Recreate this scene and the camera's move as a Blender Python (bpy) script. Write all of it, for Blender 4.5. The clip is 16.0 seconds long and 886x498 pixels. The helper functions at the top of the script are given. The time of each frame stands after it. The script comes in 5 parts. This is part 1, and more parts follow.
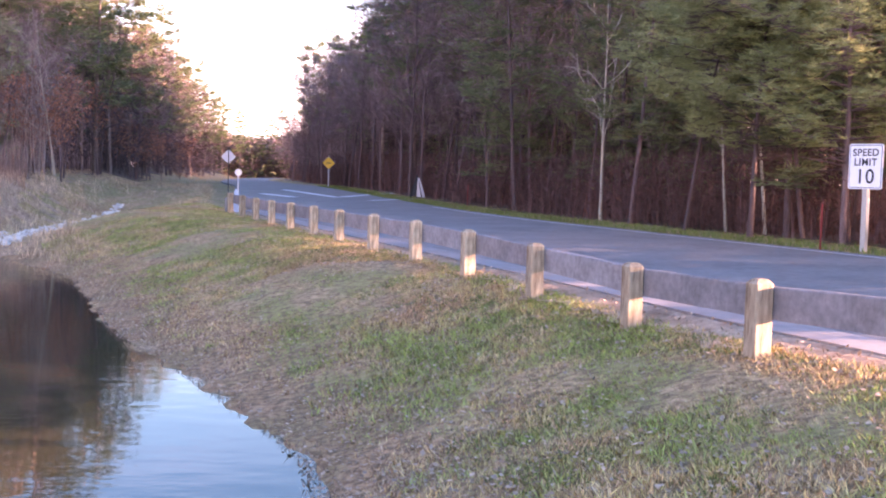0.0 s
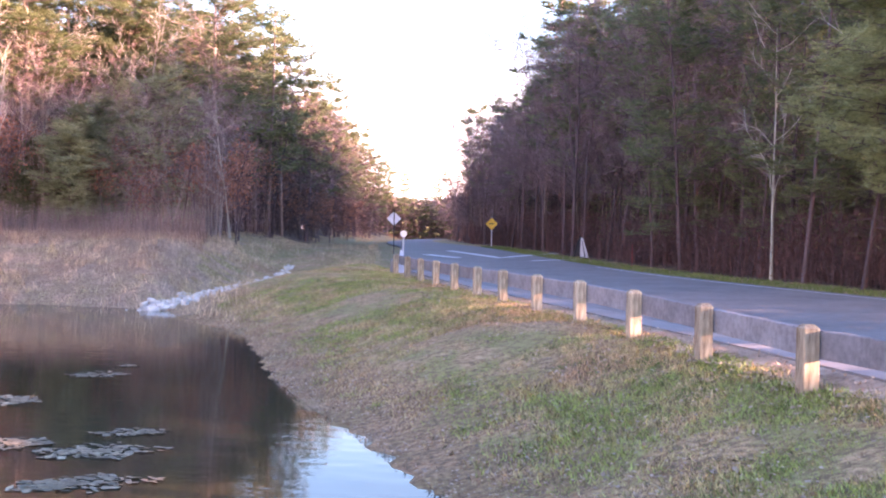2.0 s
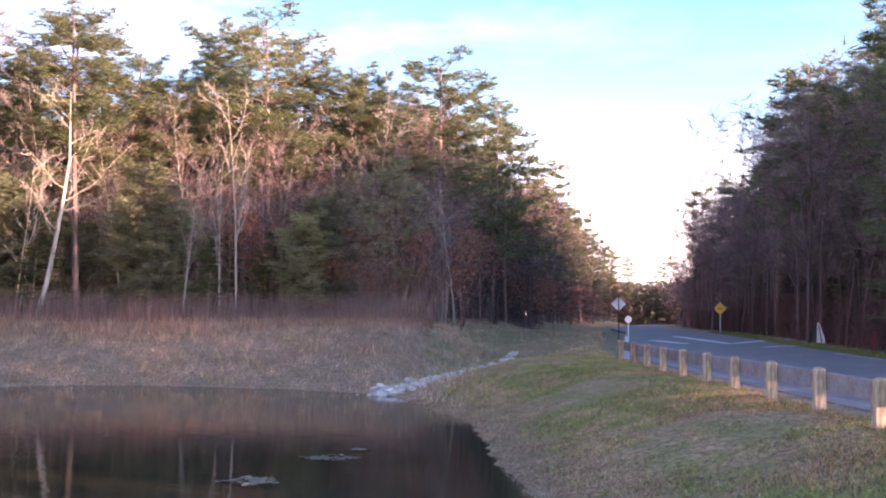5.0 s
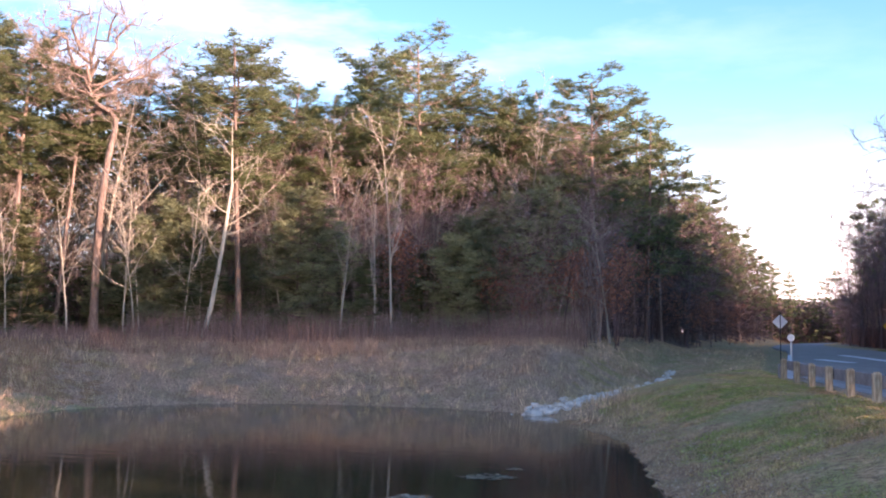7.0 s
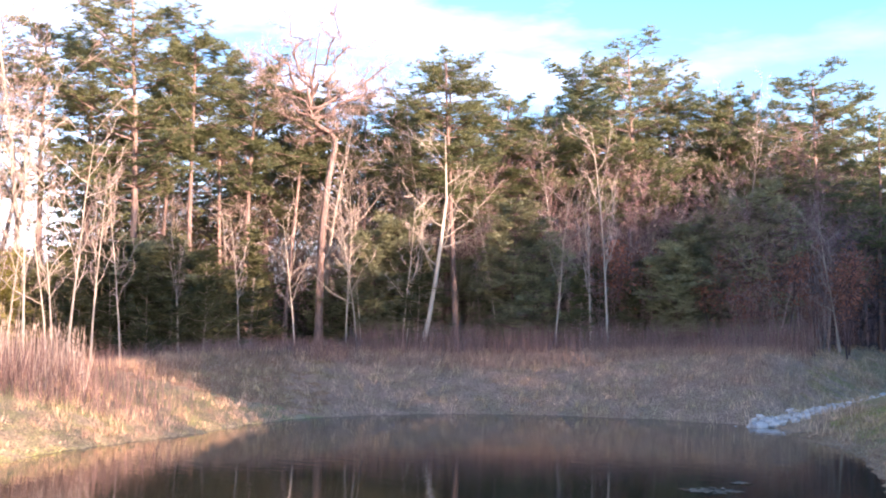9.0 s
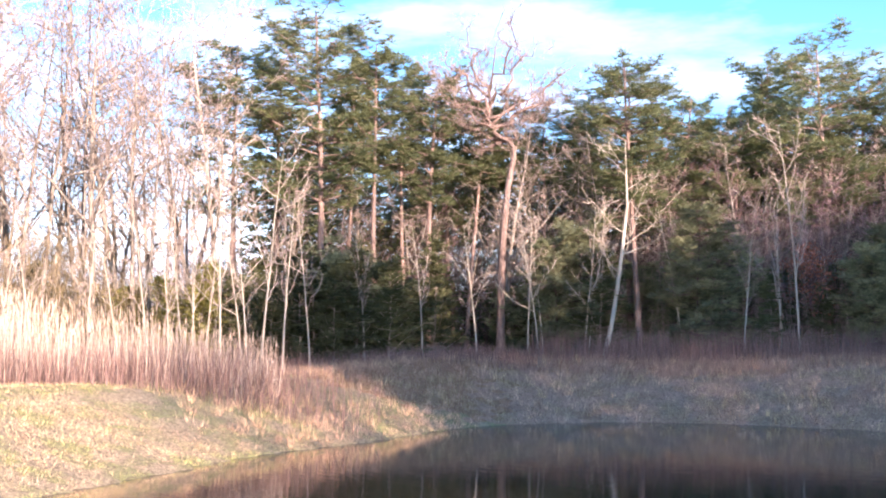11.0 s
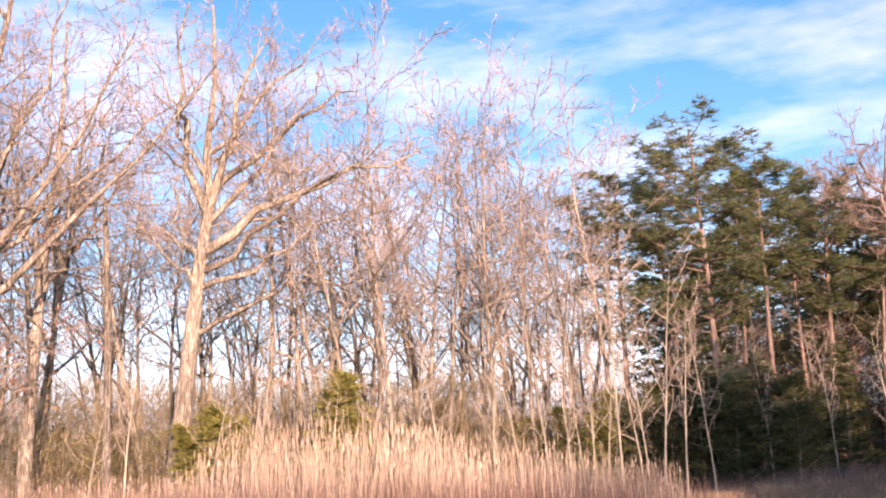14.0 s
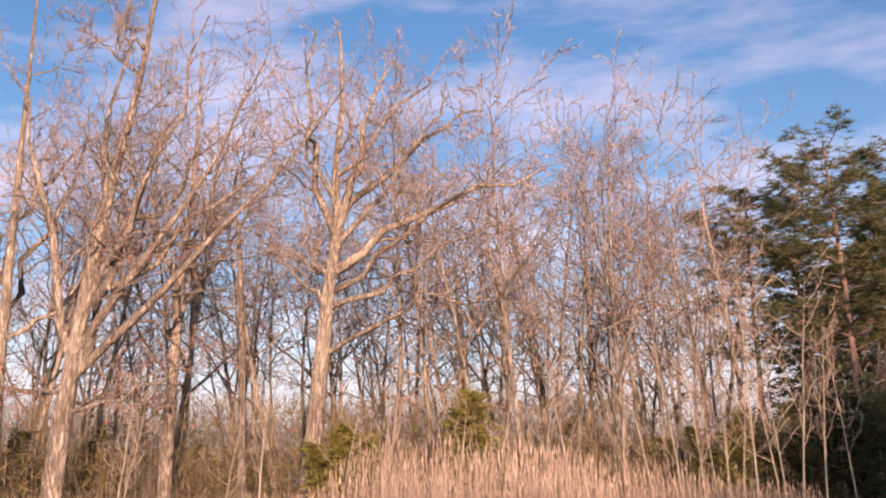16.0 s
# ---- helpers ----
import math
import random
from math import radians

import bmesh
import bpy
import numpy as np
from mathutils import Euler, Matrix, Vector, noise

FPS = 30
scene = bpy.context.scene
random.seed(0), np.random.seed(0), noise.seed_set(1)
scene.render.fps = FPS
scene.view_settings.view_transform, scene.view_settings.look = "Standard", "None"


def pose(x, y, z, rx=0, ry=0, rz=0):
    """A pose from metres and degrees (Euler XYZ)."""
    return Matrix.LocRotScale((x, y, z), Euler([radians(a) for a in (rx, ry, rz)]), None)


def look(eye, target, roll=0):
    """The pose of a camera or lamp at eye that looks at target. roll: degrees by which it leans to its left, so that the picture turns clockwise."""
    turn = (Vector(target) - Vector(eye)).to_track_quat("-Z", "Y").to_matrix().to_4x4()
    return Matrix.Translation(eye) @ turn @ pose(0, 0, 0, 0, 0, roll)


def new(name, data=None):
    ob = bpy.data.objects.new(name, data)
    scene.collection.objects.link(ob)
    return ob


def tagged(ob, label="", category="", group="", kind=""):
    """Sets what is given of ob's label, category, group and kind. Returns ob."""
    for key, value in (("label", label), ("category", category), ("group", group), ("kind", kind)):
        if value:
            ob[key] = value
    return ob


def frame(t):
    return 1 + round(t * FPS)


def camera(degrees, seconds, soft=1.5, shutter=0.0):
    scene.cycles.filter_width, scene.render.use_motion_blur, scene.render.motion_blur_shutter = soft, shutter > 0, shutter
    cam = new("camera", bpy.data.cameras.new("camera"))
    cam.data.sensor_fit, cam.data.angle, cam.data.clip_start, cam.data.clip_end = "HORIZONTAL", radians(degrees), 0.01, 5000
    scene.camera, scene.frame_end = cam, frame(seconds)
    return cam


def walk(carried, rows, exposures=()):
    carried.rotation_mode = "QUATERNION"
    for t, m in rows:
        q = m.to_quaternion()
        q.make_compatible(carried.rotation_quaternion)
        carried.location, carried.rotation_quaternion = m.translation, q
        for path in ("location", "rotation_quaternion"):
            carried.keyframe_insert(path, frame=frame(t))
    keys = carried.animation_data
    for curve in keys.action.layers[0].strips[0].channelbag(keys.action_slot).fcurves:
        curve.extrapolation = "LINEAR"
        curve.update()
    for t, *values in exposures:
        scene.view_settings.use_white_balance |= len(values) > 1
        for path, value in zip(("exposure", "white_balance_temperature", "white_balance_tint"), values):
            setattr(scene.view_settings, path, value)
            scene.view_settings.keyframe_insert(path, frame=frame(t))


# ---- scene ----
cam = camera(43.8, 16.0, soft=2.0)
EYE = 2.6      # over the water, which lies at z = 0
ARM = 0.12     # the camera swings on a short arm
ROWS = [  # seconds, yaw to the left, pitch, roll
    (0.0, 0.05, -3.68, 1.49), (0.5, 2.62, -3.33, 1.55), (1.0, 5.37, -2.50, 0.94), (1.5, 7.72, -1.45, 1.15),
    (2.0, 8.56, -0.73, 1.03), (2.5, 9.97, 0.22, 0.68), (3.0, 11.56, 1.27, 0.60), (3.5, 13.63, 2.15, 0.83),
    (4.0, 15.06, 2.62, 1.02), (4.5, 17.71, 3.17, 0.93), (7.0, 28.09, 4.46, 0.52), (7.5, 30.78, 4.77, 0.75),
    (8.0, 33.27, 4.76, 0.41), (8.5, 36.49, 4.96, 0.08), (11.0, 48.56, 5.34, -0.07), (11.5, 52.28, 6.77, -0.87),
    (12.0, 55.50, 8.36, -1.34), (12.5, 59.46, 9.17, -2.02), (13.0, 63.51, 9.90, -2.35), (13.5, 65.96, 11.23, -2.16),
    (14.0, 68.56, 12.15, -2.11), (14.5, 71.15, 12.71, -1.27), (15.0, 73.16, 13.26, -0.98), (15.5, 73.54, 13.21, -1.42),
    (16.0, 75.22, 13.31, -1.31),
]
EXPOSURES = [(0.0, 3.02, 8800, 62), (2.0, 3.06, 8600, 61), (3.5, 2.75, 8450, 58), (4.5, 2.38, 8300, 57), (7.0, 1.88, 7850, 42), (8.5, 2.18, 7700, 45), (11.0, 1.97, 6800, 34),
             (13.0, 1.48, 7550, 35), (14.5, 1.08, 8100, 43), (15.0, 0.89, 8200, 43), (15.5, 0.62, 8600, 45), (16.0, 0.52, 8800, 48)]
walk(cam, [(t, pose(-ARM * math.sin(radians(yaw)), ARM * math.cos(radians(yaw)), EYE, 90 + pitch, 0, yaw) @ pose(0, 0, 0, 0, 0, roll))
           for t, yaw, pitch, roll in ROWS], EXPOSURES)

# ---- light ----
SUN_AZ, SUN_EL = 95.0, 10.4   # degrees clockwise from +y, and over the horizon
world = bpy.data.worlds.new("sky")
scene.world = world
world.use_nodes = True
wn, wl = world.node_tree.nodes, world.node_tree.links
wn.clear()
sky = wn.new("ShaderNodeTexSky")
sky.sky_type, sky.sun_disc = "NISHITA", False
sky.sun_elevation, sky.sun_rotation = radians(SUN_EL), radians(SUN_AZ)
sky.air_density, sky.dust_density, sky.ozone_density = 1.0, 0.15, 2.4
coord = wn.new("ShaderNodeTexCoord")
stretch = wn.new("ShaderNodeMapping")
stretch.inputs["Scale"].default_value = (1.3, 1.3, 5.0)
stretch.inputs["Location"].default_value = (0.9, 2.3, 0.6)
puff = wn.new("ShaderNodeTexNoise")
puff.inputs["Scale"].default_value, puff.inputs["Detail"].default_value = 3.6, 8.0
puff.inputs["Roughness"].default_value = 0.58
cover = wn.new("ShaderNodeMapRange")
cover.inputs["From Min"].default_value, cover.inputs["From Max"].default_value = 0.43, 0.72
cover.inputs["To Min"].default_value, cover.inputs["To Max"].default_value = 0.0, 0.24
cloud = wn.new("ShaderNodeMix")
cloud.data_type = "RGBA"
cloud.inputs["B"].default_value = (8.6, 8.6, 9.2, 1)
back = wn.new("ShaderNodeBackground")
back.inputs["Strength"].default_value = 0.15
wout = wn.new("ShaderNodeOutputWorld")
wl.new(coord.outputs["Generated"], stretch.inputs["Vector"])
wl.new(stretch.outputs["Vector"], puff.inputs["Vector"])
wl.new(puff.outputs["Fac"], cover.inputs["Value"])
# thin cloud gathers in the west
compass, west, veil = wn.new("ShaderNodeSeparateXYZ"), wn.new("ShaderNodeMapRange"), wn.new("ShaderNodeMath")
west.interpolation_type = "SMOOTHSTEP"
west.inputs["From Min"].default_value, west.inputs["From Max"].default_value = -0.1, -0.75
west.inputs["To Min"].default_value, west.inputs["To Max"].default_value = 0.12, 1.0
veil.operation = "MULTIPLY"
wl.new(coord.outputs["Generated"], compass.inputs["Vector"])
wl.new(compass.outputs["X"], west.inputs["Value"])
wl.new(west.outputs["Result"], veil.inputs[0])
wl.new(cover.outputs["Result"], veil.inputs[1])
wl.new(veil.outputs["Value"], cloud.inputs["Factor"])
deep = wn.new("ShaderNodeHueSaturation")
deep.inputs["Saturation"].default_value = 1.35
wl.new(sky.outputs["Color"], deep.inputs["Color"])
wl.new(deep.outputs["Color"], cloud.inputs["A"])
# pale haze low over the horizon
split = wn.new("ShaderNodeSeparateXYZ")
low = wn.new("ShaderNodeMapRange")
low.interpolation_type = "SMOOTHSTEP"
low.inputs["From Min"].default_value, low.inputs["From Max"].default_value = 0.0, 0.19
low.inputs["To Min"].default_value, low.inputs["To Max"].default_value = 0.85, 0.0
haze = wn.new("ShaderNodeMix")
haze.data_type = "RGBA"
# low warm band towards the sun, unseen, brightened to fill the shade
glow, warm_fill = wn.new("ShaderNodeMapRange"), wn.new("ShaderNodeMix")
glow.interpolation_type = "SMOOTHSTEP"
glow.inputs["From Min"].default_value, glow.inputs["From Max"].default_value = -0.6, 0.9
warm_fill.data_type = "RGBA"
warm_fill.inputs["A"].default_value, warm_fill.inputs["B"].default_value = (2.9, 3.5, 5.0, 1), (17.0, 14.0, 11.5, 1)
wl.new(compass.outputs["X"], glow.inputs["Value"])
wl.new(glow.outputs["Result"], warm_fill.inputs["Factor"])
wl.new(warm_fill.outputs["Result"], haze.inputs["B"])
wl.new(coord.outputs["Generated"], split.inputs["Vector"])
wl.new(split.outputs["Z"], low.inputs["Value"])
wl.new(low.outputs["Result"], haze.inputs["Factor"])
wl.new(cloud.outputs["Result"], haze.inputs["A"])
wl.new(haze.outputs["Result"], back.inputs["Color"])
wl.new(back.outputs["Background"], wout.inputs["Surface"])

sun_to = Vector((math.sin(radians(SUN_AZ)) * math.cos(radians(SUN_EL)), math.cos(radians(SUN_AZ)) * math.cos(radians(SUN_EL)), math.sin(radians(SUN_EL))))
sun = new("sun", bpy.data.lights.new("sun", "SUN"))
sun.data.energy, sun.data.angle, sun.data.color = 3.9, radians(0.6), (1.0, 0.86, 0.71)
sun.matrix_world = look(sun_to * 100, (0, 0, 0))

# ---- materials ----
def material(name, roughness=0.85, metallic=0.0, specular=0.3):
    m = bpy.data.materials.new(name)
    m.use_nodes = True
    b = m.node_tree.nodes["Principled BSDF"]
    b.inputs["Roughness"].default_value, b.inputs["Metallic"].default_value = roughness, metallic
    b.inputs["Specular IOR Level"].default_value = specular
    return m, m.node_tree.nodes, m.node_tree.links, b


def noise_fac(n, l, scale, detail=4.0, rough=0.6, lo=0.35, hi=0.65, squash=(1, 1, 1), where="Object", shift=0.0):
    c, s, t, r = n.new("ShaderNodeTexCoord"), n.new("ShaderNodeMapping"), n.new("ShaderNodeTexNoise"), n.new("ShaderNodeMapRange")
    s.inputs["Scale"].default_value, s.inputs["Location"].default_value = squash, (shift, shift * 0.7, 0)
    t.inputs["Scale"].default_value, t.inputs["Detail"].default_value, t.inputs["Roughness"].default_value = scale, detail, rough
    r.inputs["From Min"].default_value, r.inputs["From Max"].default_value = lo, hi
    l.new(c.outputs[where], s.inputs["Vector"]), l.new(s.outputs["Vector"], t.inputs["Vector"]), l.new(t.outputs["Fac"], r.inputs["Value"])
    return r.outputs["Result"]


def mixed(n, l, fac, a, b):
    x = n.new("ShaderNodeMix")
    x.data_type = "RGBA"
    for key, v in (("Factor", fac), ("A", a), ("B", b)):
        if isinstance(v, bpy.types.NodeSocket):
            l.new(v, x.inputs[key])
        elif key == "Factor":
            x.inputs[key].default_value = v
        else:
            x.inputs[key].default_value = (*v, 1)
    return x.outputs["Result"]


def bump(n, l, b, fac, strength, distance):
    k = n.new("ShaderNodeBump")
    k.inputs["Strength"].default_value, k.inputs["Distance"].default_value = strength, distance
    l.new(fac, k.inputs["Height"]), l.new(k.outputs["Normal"], b.inputs["Normal"])


def simple(name, dark, light, scale, roughness=0.85, squash=(1, 1, 1), relief=0.3, deep=0.01, island=0.0, metallic=0.0, per_object=0.0, thin=0.0, crisp=0.2):
    """Two tones mixed by a fine and a coarse noise, with relief, and a change of value from piece to piece."""
    m, n, l, b = material(name, roughness, metallic)
    fine = noise_fac(n, l, scale, 6, 0.65, 0.5 - crisp, 0.5 + crisp, squash)
    coarse = noise_fac(n, l, scale * 0.13, 3, 0.5, 0.35, 0.65, squash)
    half = n.new("ShaderNodeMath")
    half.operation, half.inputs[1].default_value = "MULTIPLY_ADD", 0.6
    part_ = n.new("ShaderNodeMath")
    part_.operation, part_.inputs[1].default_value = "MULTIPLY", 0.4
    l.new(coarse, part_.inputs[0]), l.new(fine, half.inputs[0]), l.new(part_.outputs[0], half.inputs[2])
    colour = mixed(n, l, half.outputs[0], dark, light)
    for amount, kind, out in ((island, "ShaderNodeNewGeometry", "Random Per Island"), (per_object, "ShaderNodeObjectInfo", "Random")):
        if amount:
            g, r, h = n.new(kind), n.new("ShaderNodeMapRange"), n.new("ShaderNodeHueSaturation")
            r.inputs["To Min"].default_value, r.inputs["To Max"].default_value = 1 - amount, 1 + amount
            l.new(g.outputs[out], r.inputs["Value"]), l.new(r.outputs["Result"], h.inputs["Value"]), l.new(colour, h.inputs["Color"])
            colour = h.outputs["Color"]
    l.new(colour, b.inputs["Base Color"])
    if relief:
        bump(n, l, b, fine, relief, deep)
    if thin:   # leaves and stalks let light through
        t, x = n.new("ShaderNodeBsdfTranslucent"), n.new("ShaderNodeMixShader")
        x.inputs["Fac"].default_value = thin
        l.new(colour, t.inputs["Color"]), l.new(b.outputs["BSDF"], x.inputs[1]), l.new(t.outputs["BSDF"], x.inputs[2])
        l.new(x.outputs["Shader"], n["Material Output"].inputs["Surface"])
    return m


def sward(name, straw, green, bare, blades):
    m, n, l, b = material(name, 0.9, 0, 0.2)
    place = n.new("ShaderNodeNewGeometry").outputs["Position"]

    def at(scale, lo, hi, detail=4.0):
        t, r = n.new("ShaderNodeTexNoise"), n.new("ShaderNodeMapRange")
        t.inputs["Scale"].default_value, t.inputs["Detail"].default_value, t.inputs["Roughness"].default_value = scale, detail, 0.62
        r.inputs["From Min"].default_value, r.inputs["From Max"].default_value = lo, hi
        l.new(place, t.inputs["Vector"]), l.new(t.outputs["Fac"], r.inputs["Value"])
        return r.outputs["Result"]
    alive = at(0.9, 0.44, 0.56, 6.0)
    if blades:   # single blades differ from their patch
        own, add = n.new("ShaderNodeNewGeometry"), n.new("ShaderNodeMath")
        add.operation, add.use_clamp = "MULTIPLY_ADD", True
        shift = n.new("ShaderNodeMapRange")
        shift.inputs["To Min"].default_value, shift.inputs["To Max"].default_value = -0.45, 0.45
        l.new(own.outputs["Random Per Island"], shift.inputs["Value"])
        l.new(alive, add.inputs[0]), l.new(shift.outputs["Result"], add.inputs[2])
        add.inputs[1].default_value = 0.85
        alive = add.outputs[0]
    c = mixed(n, l, alive, straw, green)
    c = mixed(n, l, at(0.33, 0.52, 0.68), c, bare)
    if blades:
        g, r, h = n.new("ShaderNodeNewGeometry"), n.new("ShaderNodeMapRange"), n.new("ShaderNodeHueSaturation")
        r.inputs["To Min"].default_value, r.inputs["To Max"].default_value = 0.3, 1.9
        l.new(g.outputs["Random Per Island"], r.inputs["Value"]), l.new(r.outputs["Result"], h.inputs["Value"]), l.new(c, h.inputs["Color"])
        c = h.outputs["Color"]
    else:
        speck = at(11, 0.40, 0.62, 8)
        c = mixed(n, l, speck, c, tuple(v * 0.40 for v in straw))
        bump(n, l, b, speck, 0.6, 0.04)
    l.new(c, b.inputs["Base Color"])
    return m


M_SOIL = sward("grassy_soil", (0.60, 0.365, 0.195), (0.38, 0.32, 0.13), (0.50, 0.27, 0.15), False)
M_BLADE = sward("grass_blades", (0.62, 0.39, 0.21), (0.24, 0.30, 0.08), (0.52, 0.29, 0.16), True)
M_DRYSOIL = sward("dry_bank_soil", (0.60, 0.375, 0.25), (0.48, 0.32, 0.19), (0.44, 0.25, 0.155), False)
M_DRYBLADE = sward("dry_grass_blades", (0.65, 0.43, 0.29), (0.47, 0.345, 0.19), (0.48, 0.285, 0.19), True)
M_BANK = sward("rusty_bank_soil", (0.54, 0.31, 0.17), (0.40, 0.265, 0.13), (0.44, 0.23, 0.125), False)
# less orange copies of the sward, coloured for the bank in direct sun
M_SUNBLADE = sward("sunlit_bank_blades", (0.56, 0.44, 0.25), (0.32, 0.35, 0.12), (0.50, 0.38, 0.21), True)
M_SUNSOIL = sward("sunlit_bank_soil", (0.52, 0.41, 0.25), (0.35, 0.35, 0.15), (0.46, 0.36, 0.215), False)
M_LITTER = simple("leaf_litter", (0.07, 0.042, 0.03), (0.17, 0.10, 0.065), 3.0, relief=0.6, deep=0.05)
M_MUD = simple("wet_bank_soil", (0.085, 0.06, 0.045), (0.20, 0.14, 0.105), 4.0, 0.6, relief=0.5, deep=0.04)
M_ASPHALT = simple("asphalt", (0.155, 0.135, 0.13), (0.27, 0.24, 0.228), 6.0, 0.75, relief=0.25, deep=0.01)
M_CONCRETE = simple("pale_concrete", (0.23, 0.205, 0.195), (0.36, 0.325, 0.31), 5.0, 0.85, relief=0.2)
M_PAINT = simple("worn_road_paint", (0.45, 0.45, 0.46), (0.78, 0.78, 0.78), 5.0, 0.7, relief=0)
M_CHIP = simple("wood_chips", (0.25, 0.15, 0.10), (0.64, 0.46, 0.33), 9.0, 0.9, relief=0.6, deep=0.03, island=0.4)
M_POST = simple("weathered_timber_post", (0.17, 0.10, 0.06), (0.66, 0.52, 0.36), 4.0, 0.85, (5, 5, 0.9), 0.4, 0.01, per_object=0.2, crisp=0.15)
M_RAIL = simple("grey_timber_rail", (0.13, 0.122, 0.125), (0.31, 0.29, 0.295), 2.2, 0.85, (1, 6, 6), 0.5, 0.01, per_object=0.15)
M_PINEBARK = simple("pine_bark", (0.17, 0.115, 0.092), (0.42, 0.30, 0.245), 3.2, 0.9, (3, 3, 0.8), 0.9, 0.04, per_object=0.25, crisp=0.11)
M_BARK = simple("grey_brown_bark", (0.14, 0.11, 0.085), (0.66, 0.58, 0.46), 3.4, 0.9, (3, 3, 0.7), 1.0, 0.06, per_object=0.25, crisp=0.09)
M_DARKBARK = simple("dark_purple_bark", (0.10, 0.062, 0.06), (0.25, 0.16, 0.15), 5.0, 0.9, (3, 3, 0.6), 0.7, 0.03, per_object=0.3)
M_TWIG = simple("pinkish_brown_twigs", (0.29, 0.22, 0.185), (0.55, 0.44, 0.375), 2.0, 0.85, relief=0, island=0.3, per_object=0.2)
M_DARKTWIG = simple("purple_brown_twigs", (0.18, 0.115, 0.11), (0.38, 0.25, 0.235), 2.0, 0.9, relief=0, island=0.3, per_object=0.2)
M_PALEBARK = simple("pale_sapling_bark", (0.32, 0.28, 0.215), (0.62, 0.56, 0.44), 6.0, 0.85, (3, 3, 0.6), 0.5, 0.01, per_object=0.15)
M_NEEDLE = simple("pine_needles", (0.125, 0.16, 0.072), (0.275, 0.30, 0.14), 1.2, 0.6, relief=0, island=0.3, per_object=0.2, thin=0.4)
# light on the young pines' boughs is put into this paler green
M_LITNEEDLE = simple("lit_young_pine_needles", (0.21, 0.245, 0.10), (0.42, 0.43, 0.20), 1.2, 0.6, relief=0, island=0.3, per_object=0.15, thin=0.4)
M_CEDAR = simple("young_evergreen_needles", (0.075, 0.09, 0.042), (0.185, 0.195, 0.085), 1.5, 0.7, relief=0, island=0.35, per_object=0.25, thin=0.3)
M_RUST = simple("rust_brown_dry_leaves", (0.30, 0.11, 0.07), (0.58, 0.27, 0.17), 2.0, 0.8, relief=0, island=0.4, thin=0.3)
M_REED = simple("straw_reeds", (0.46, 0.35, 0.26), (0.84, 0.69, 0.54), 1.5, 0.8, relief=0, island=0.35, thin=0.25)
M_BRUSH = simple("purple_brown_brush", (0.16, 0.10, 0.082), (0.36, 0.23, 0.185), 1.5, 0.9, relief=0, island=0.4)
M_RUSTGRASS = simple("reddish_dry_weeds", (0.27, 0.145, 0.10), (0.52, 0.33, 0.23), 0.8, 0.9, relief=0, island=0.4)
M_OLIVE = simple("olive_tan_leaves", (0.13, 0.12, 0.05), (0.34, 0.28, 0.12), 0.6, 0.8, relief=0, island=0.4, thin=0.3)
M_TANBRUSH = simple("tan_olive_brush", (0.20, 0.165, 0.085), (0.44, 0.34, 0.20), 1.0, 0.9, relief=0, island=0.4, thin=0.2)
M_STONE = simple("pale_riprap_stone", (0.52, 0.46, 0.40), (0.86, 0.79, 0.71), 4.0, 0.85, relief=0.5, deep=0.03, per_object=0.25)
M_DARKBRUSH = simple("maroon_roadside_brush", (0.085, 0.042, 0.036), (0.22, 0.105, 0.09), 1.5, 0.9, relief=0, island=0.4)
M_SOFTNEEDLE = simple("soft_green_pine_needles", (0.17, 0.195, 0.105), (0.37, 0.39, 0.22), 0.8, 0.7, relief=0, island=0.35, per_object=0.3, thin=0.35)
M_YELLOWGREEN = simple("yellow_green_evergreen", (0.20, 0.195, 0.055), (0.40, 0.37, 0.115), 1.2, 0.7, relief=0, island=0.35, thin=0.3)
M_GREENBLADE = simple("fresh_green_blades", (0.10, 0.15, 0.04), (0.27, 0.33, 0.10), 2.0, 0.75, relief=0, island=0.4, thin=0.3)
M_FLOAT = simple("floating_dead_leaves", (0.20, 0.145, 0.085), (0.46, 0.36, 0.235), 6.0, 0.7, relief=0, island=0.4)
M_STEEL = simple("galvanised_steel", (0.42, 0.43, 0.45), (0.62, 0.63, 0.65), 8.0, 0.5, relief=0.1, metallic=0.15)
M_SIGNBACK = simple("bare_aluminium_sign_back", (0.55, 0.55, 0.56), (0.70, 0.70, 0.71), 4.0, 0.5, relief=0)
M_WHITE = simple("white_sign_face", (0.74, 0.74, 0.74), (0.84, 0.84, 0.83), 3.0, 0.45, relief=0)
M_BLACK = simple("black_sign_paint", (0.02, 0.02, 0.022), (0.045, 0.045, 0.05), 5.0, 0.5, relief=0)
M_YELLOW = simple("yellow_sign_face", (0.72, 0.36, 0.03), (0.85, 0.46, 0.05), 3.0, 0.45, relief=0)
M_RED = simple("red_marker_paint", (0.25, 0.035, 0.035), (0.38, 0.06, 0.055), 6.0, 0.6, relief=0)
M_SIGNPOST = simple("pale_sign_timber", (0.38, 0.33, 0.28), (0.58, 0.52, 0.45), 6.0, 0.85, (4, 4, 0.6), 0.3)


def water_material():
    m, n, l, b = material("pond_water", 0.03, 0, 0.5)
    b.inputs["IOR"].default_value = 1.33
    murk = noise_fac(n, l, 0.08, 3, 0.5)
    l.new(mixed(n, l, murk, (0.030, 0.029, 0.018), (0.046, 0.042, 0.027)), b.inputs["Base Color"])
    ripple = noise_fac(n, l, 2.2, 3, 0.5, 0.2, 0.8, (0.6, 1.5, 1))
    bump(n, l, b, ripple, 0.05, 0.05)
    return m


M_WATER = water_material()

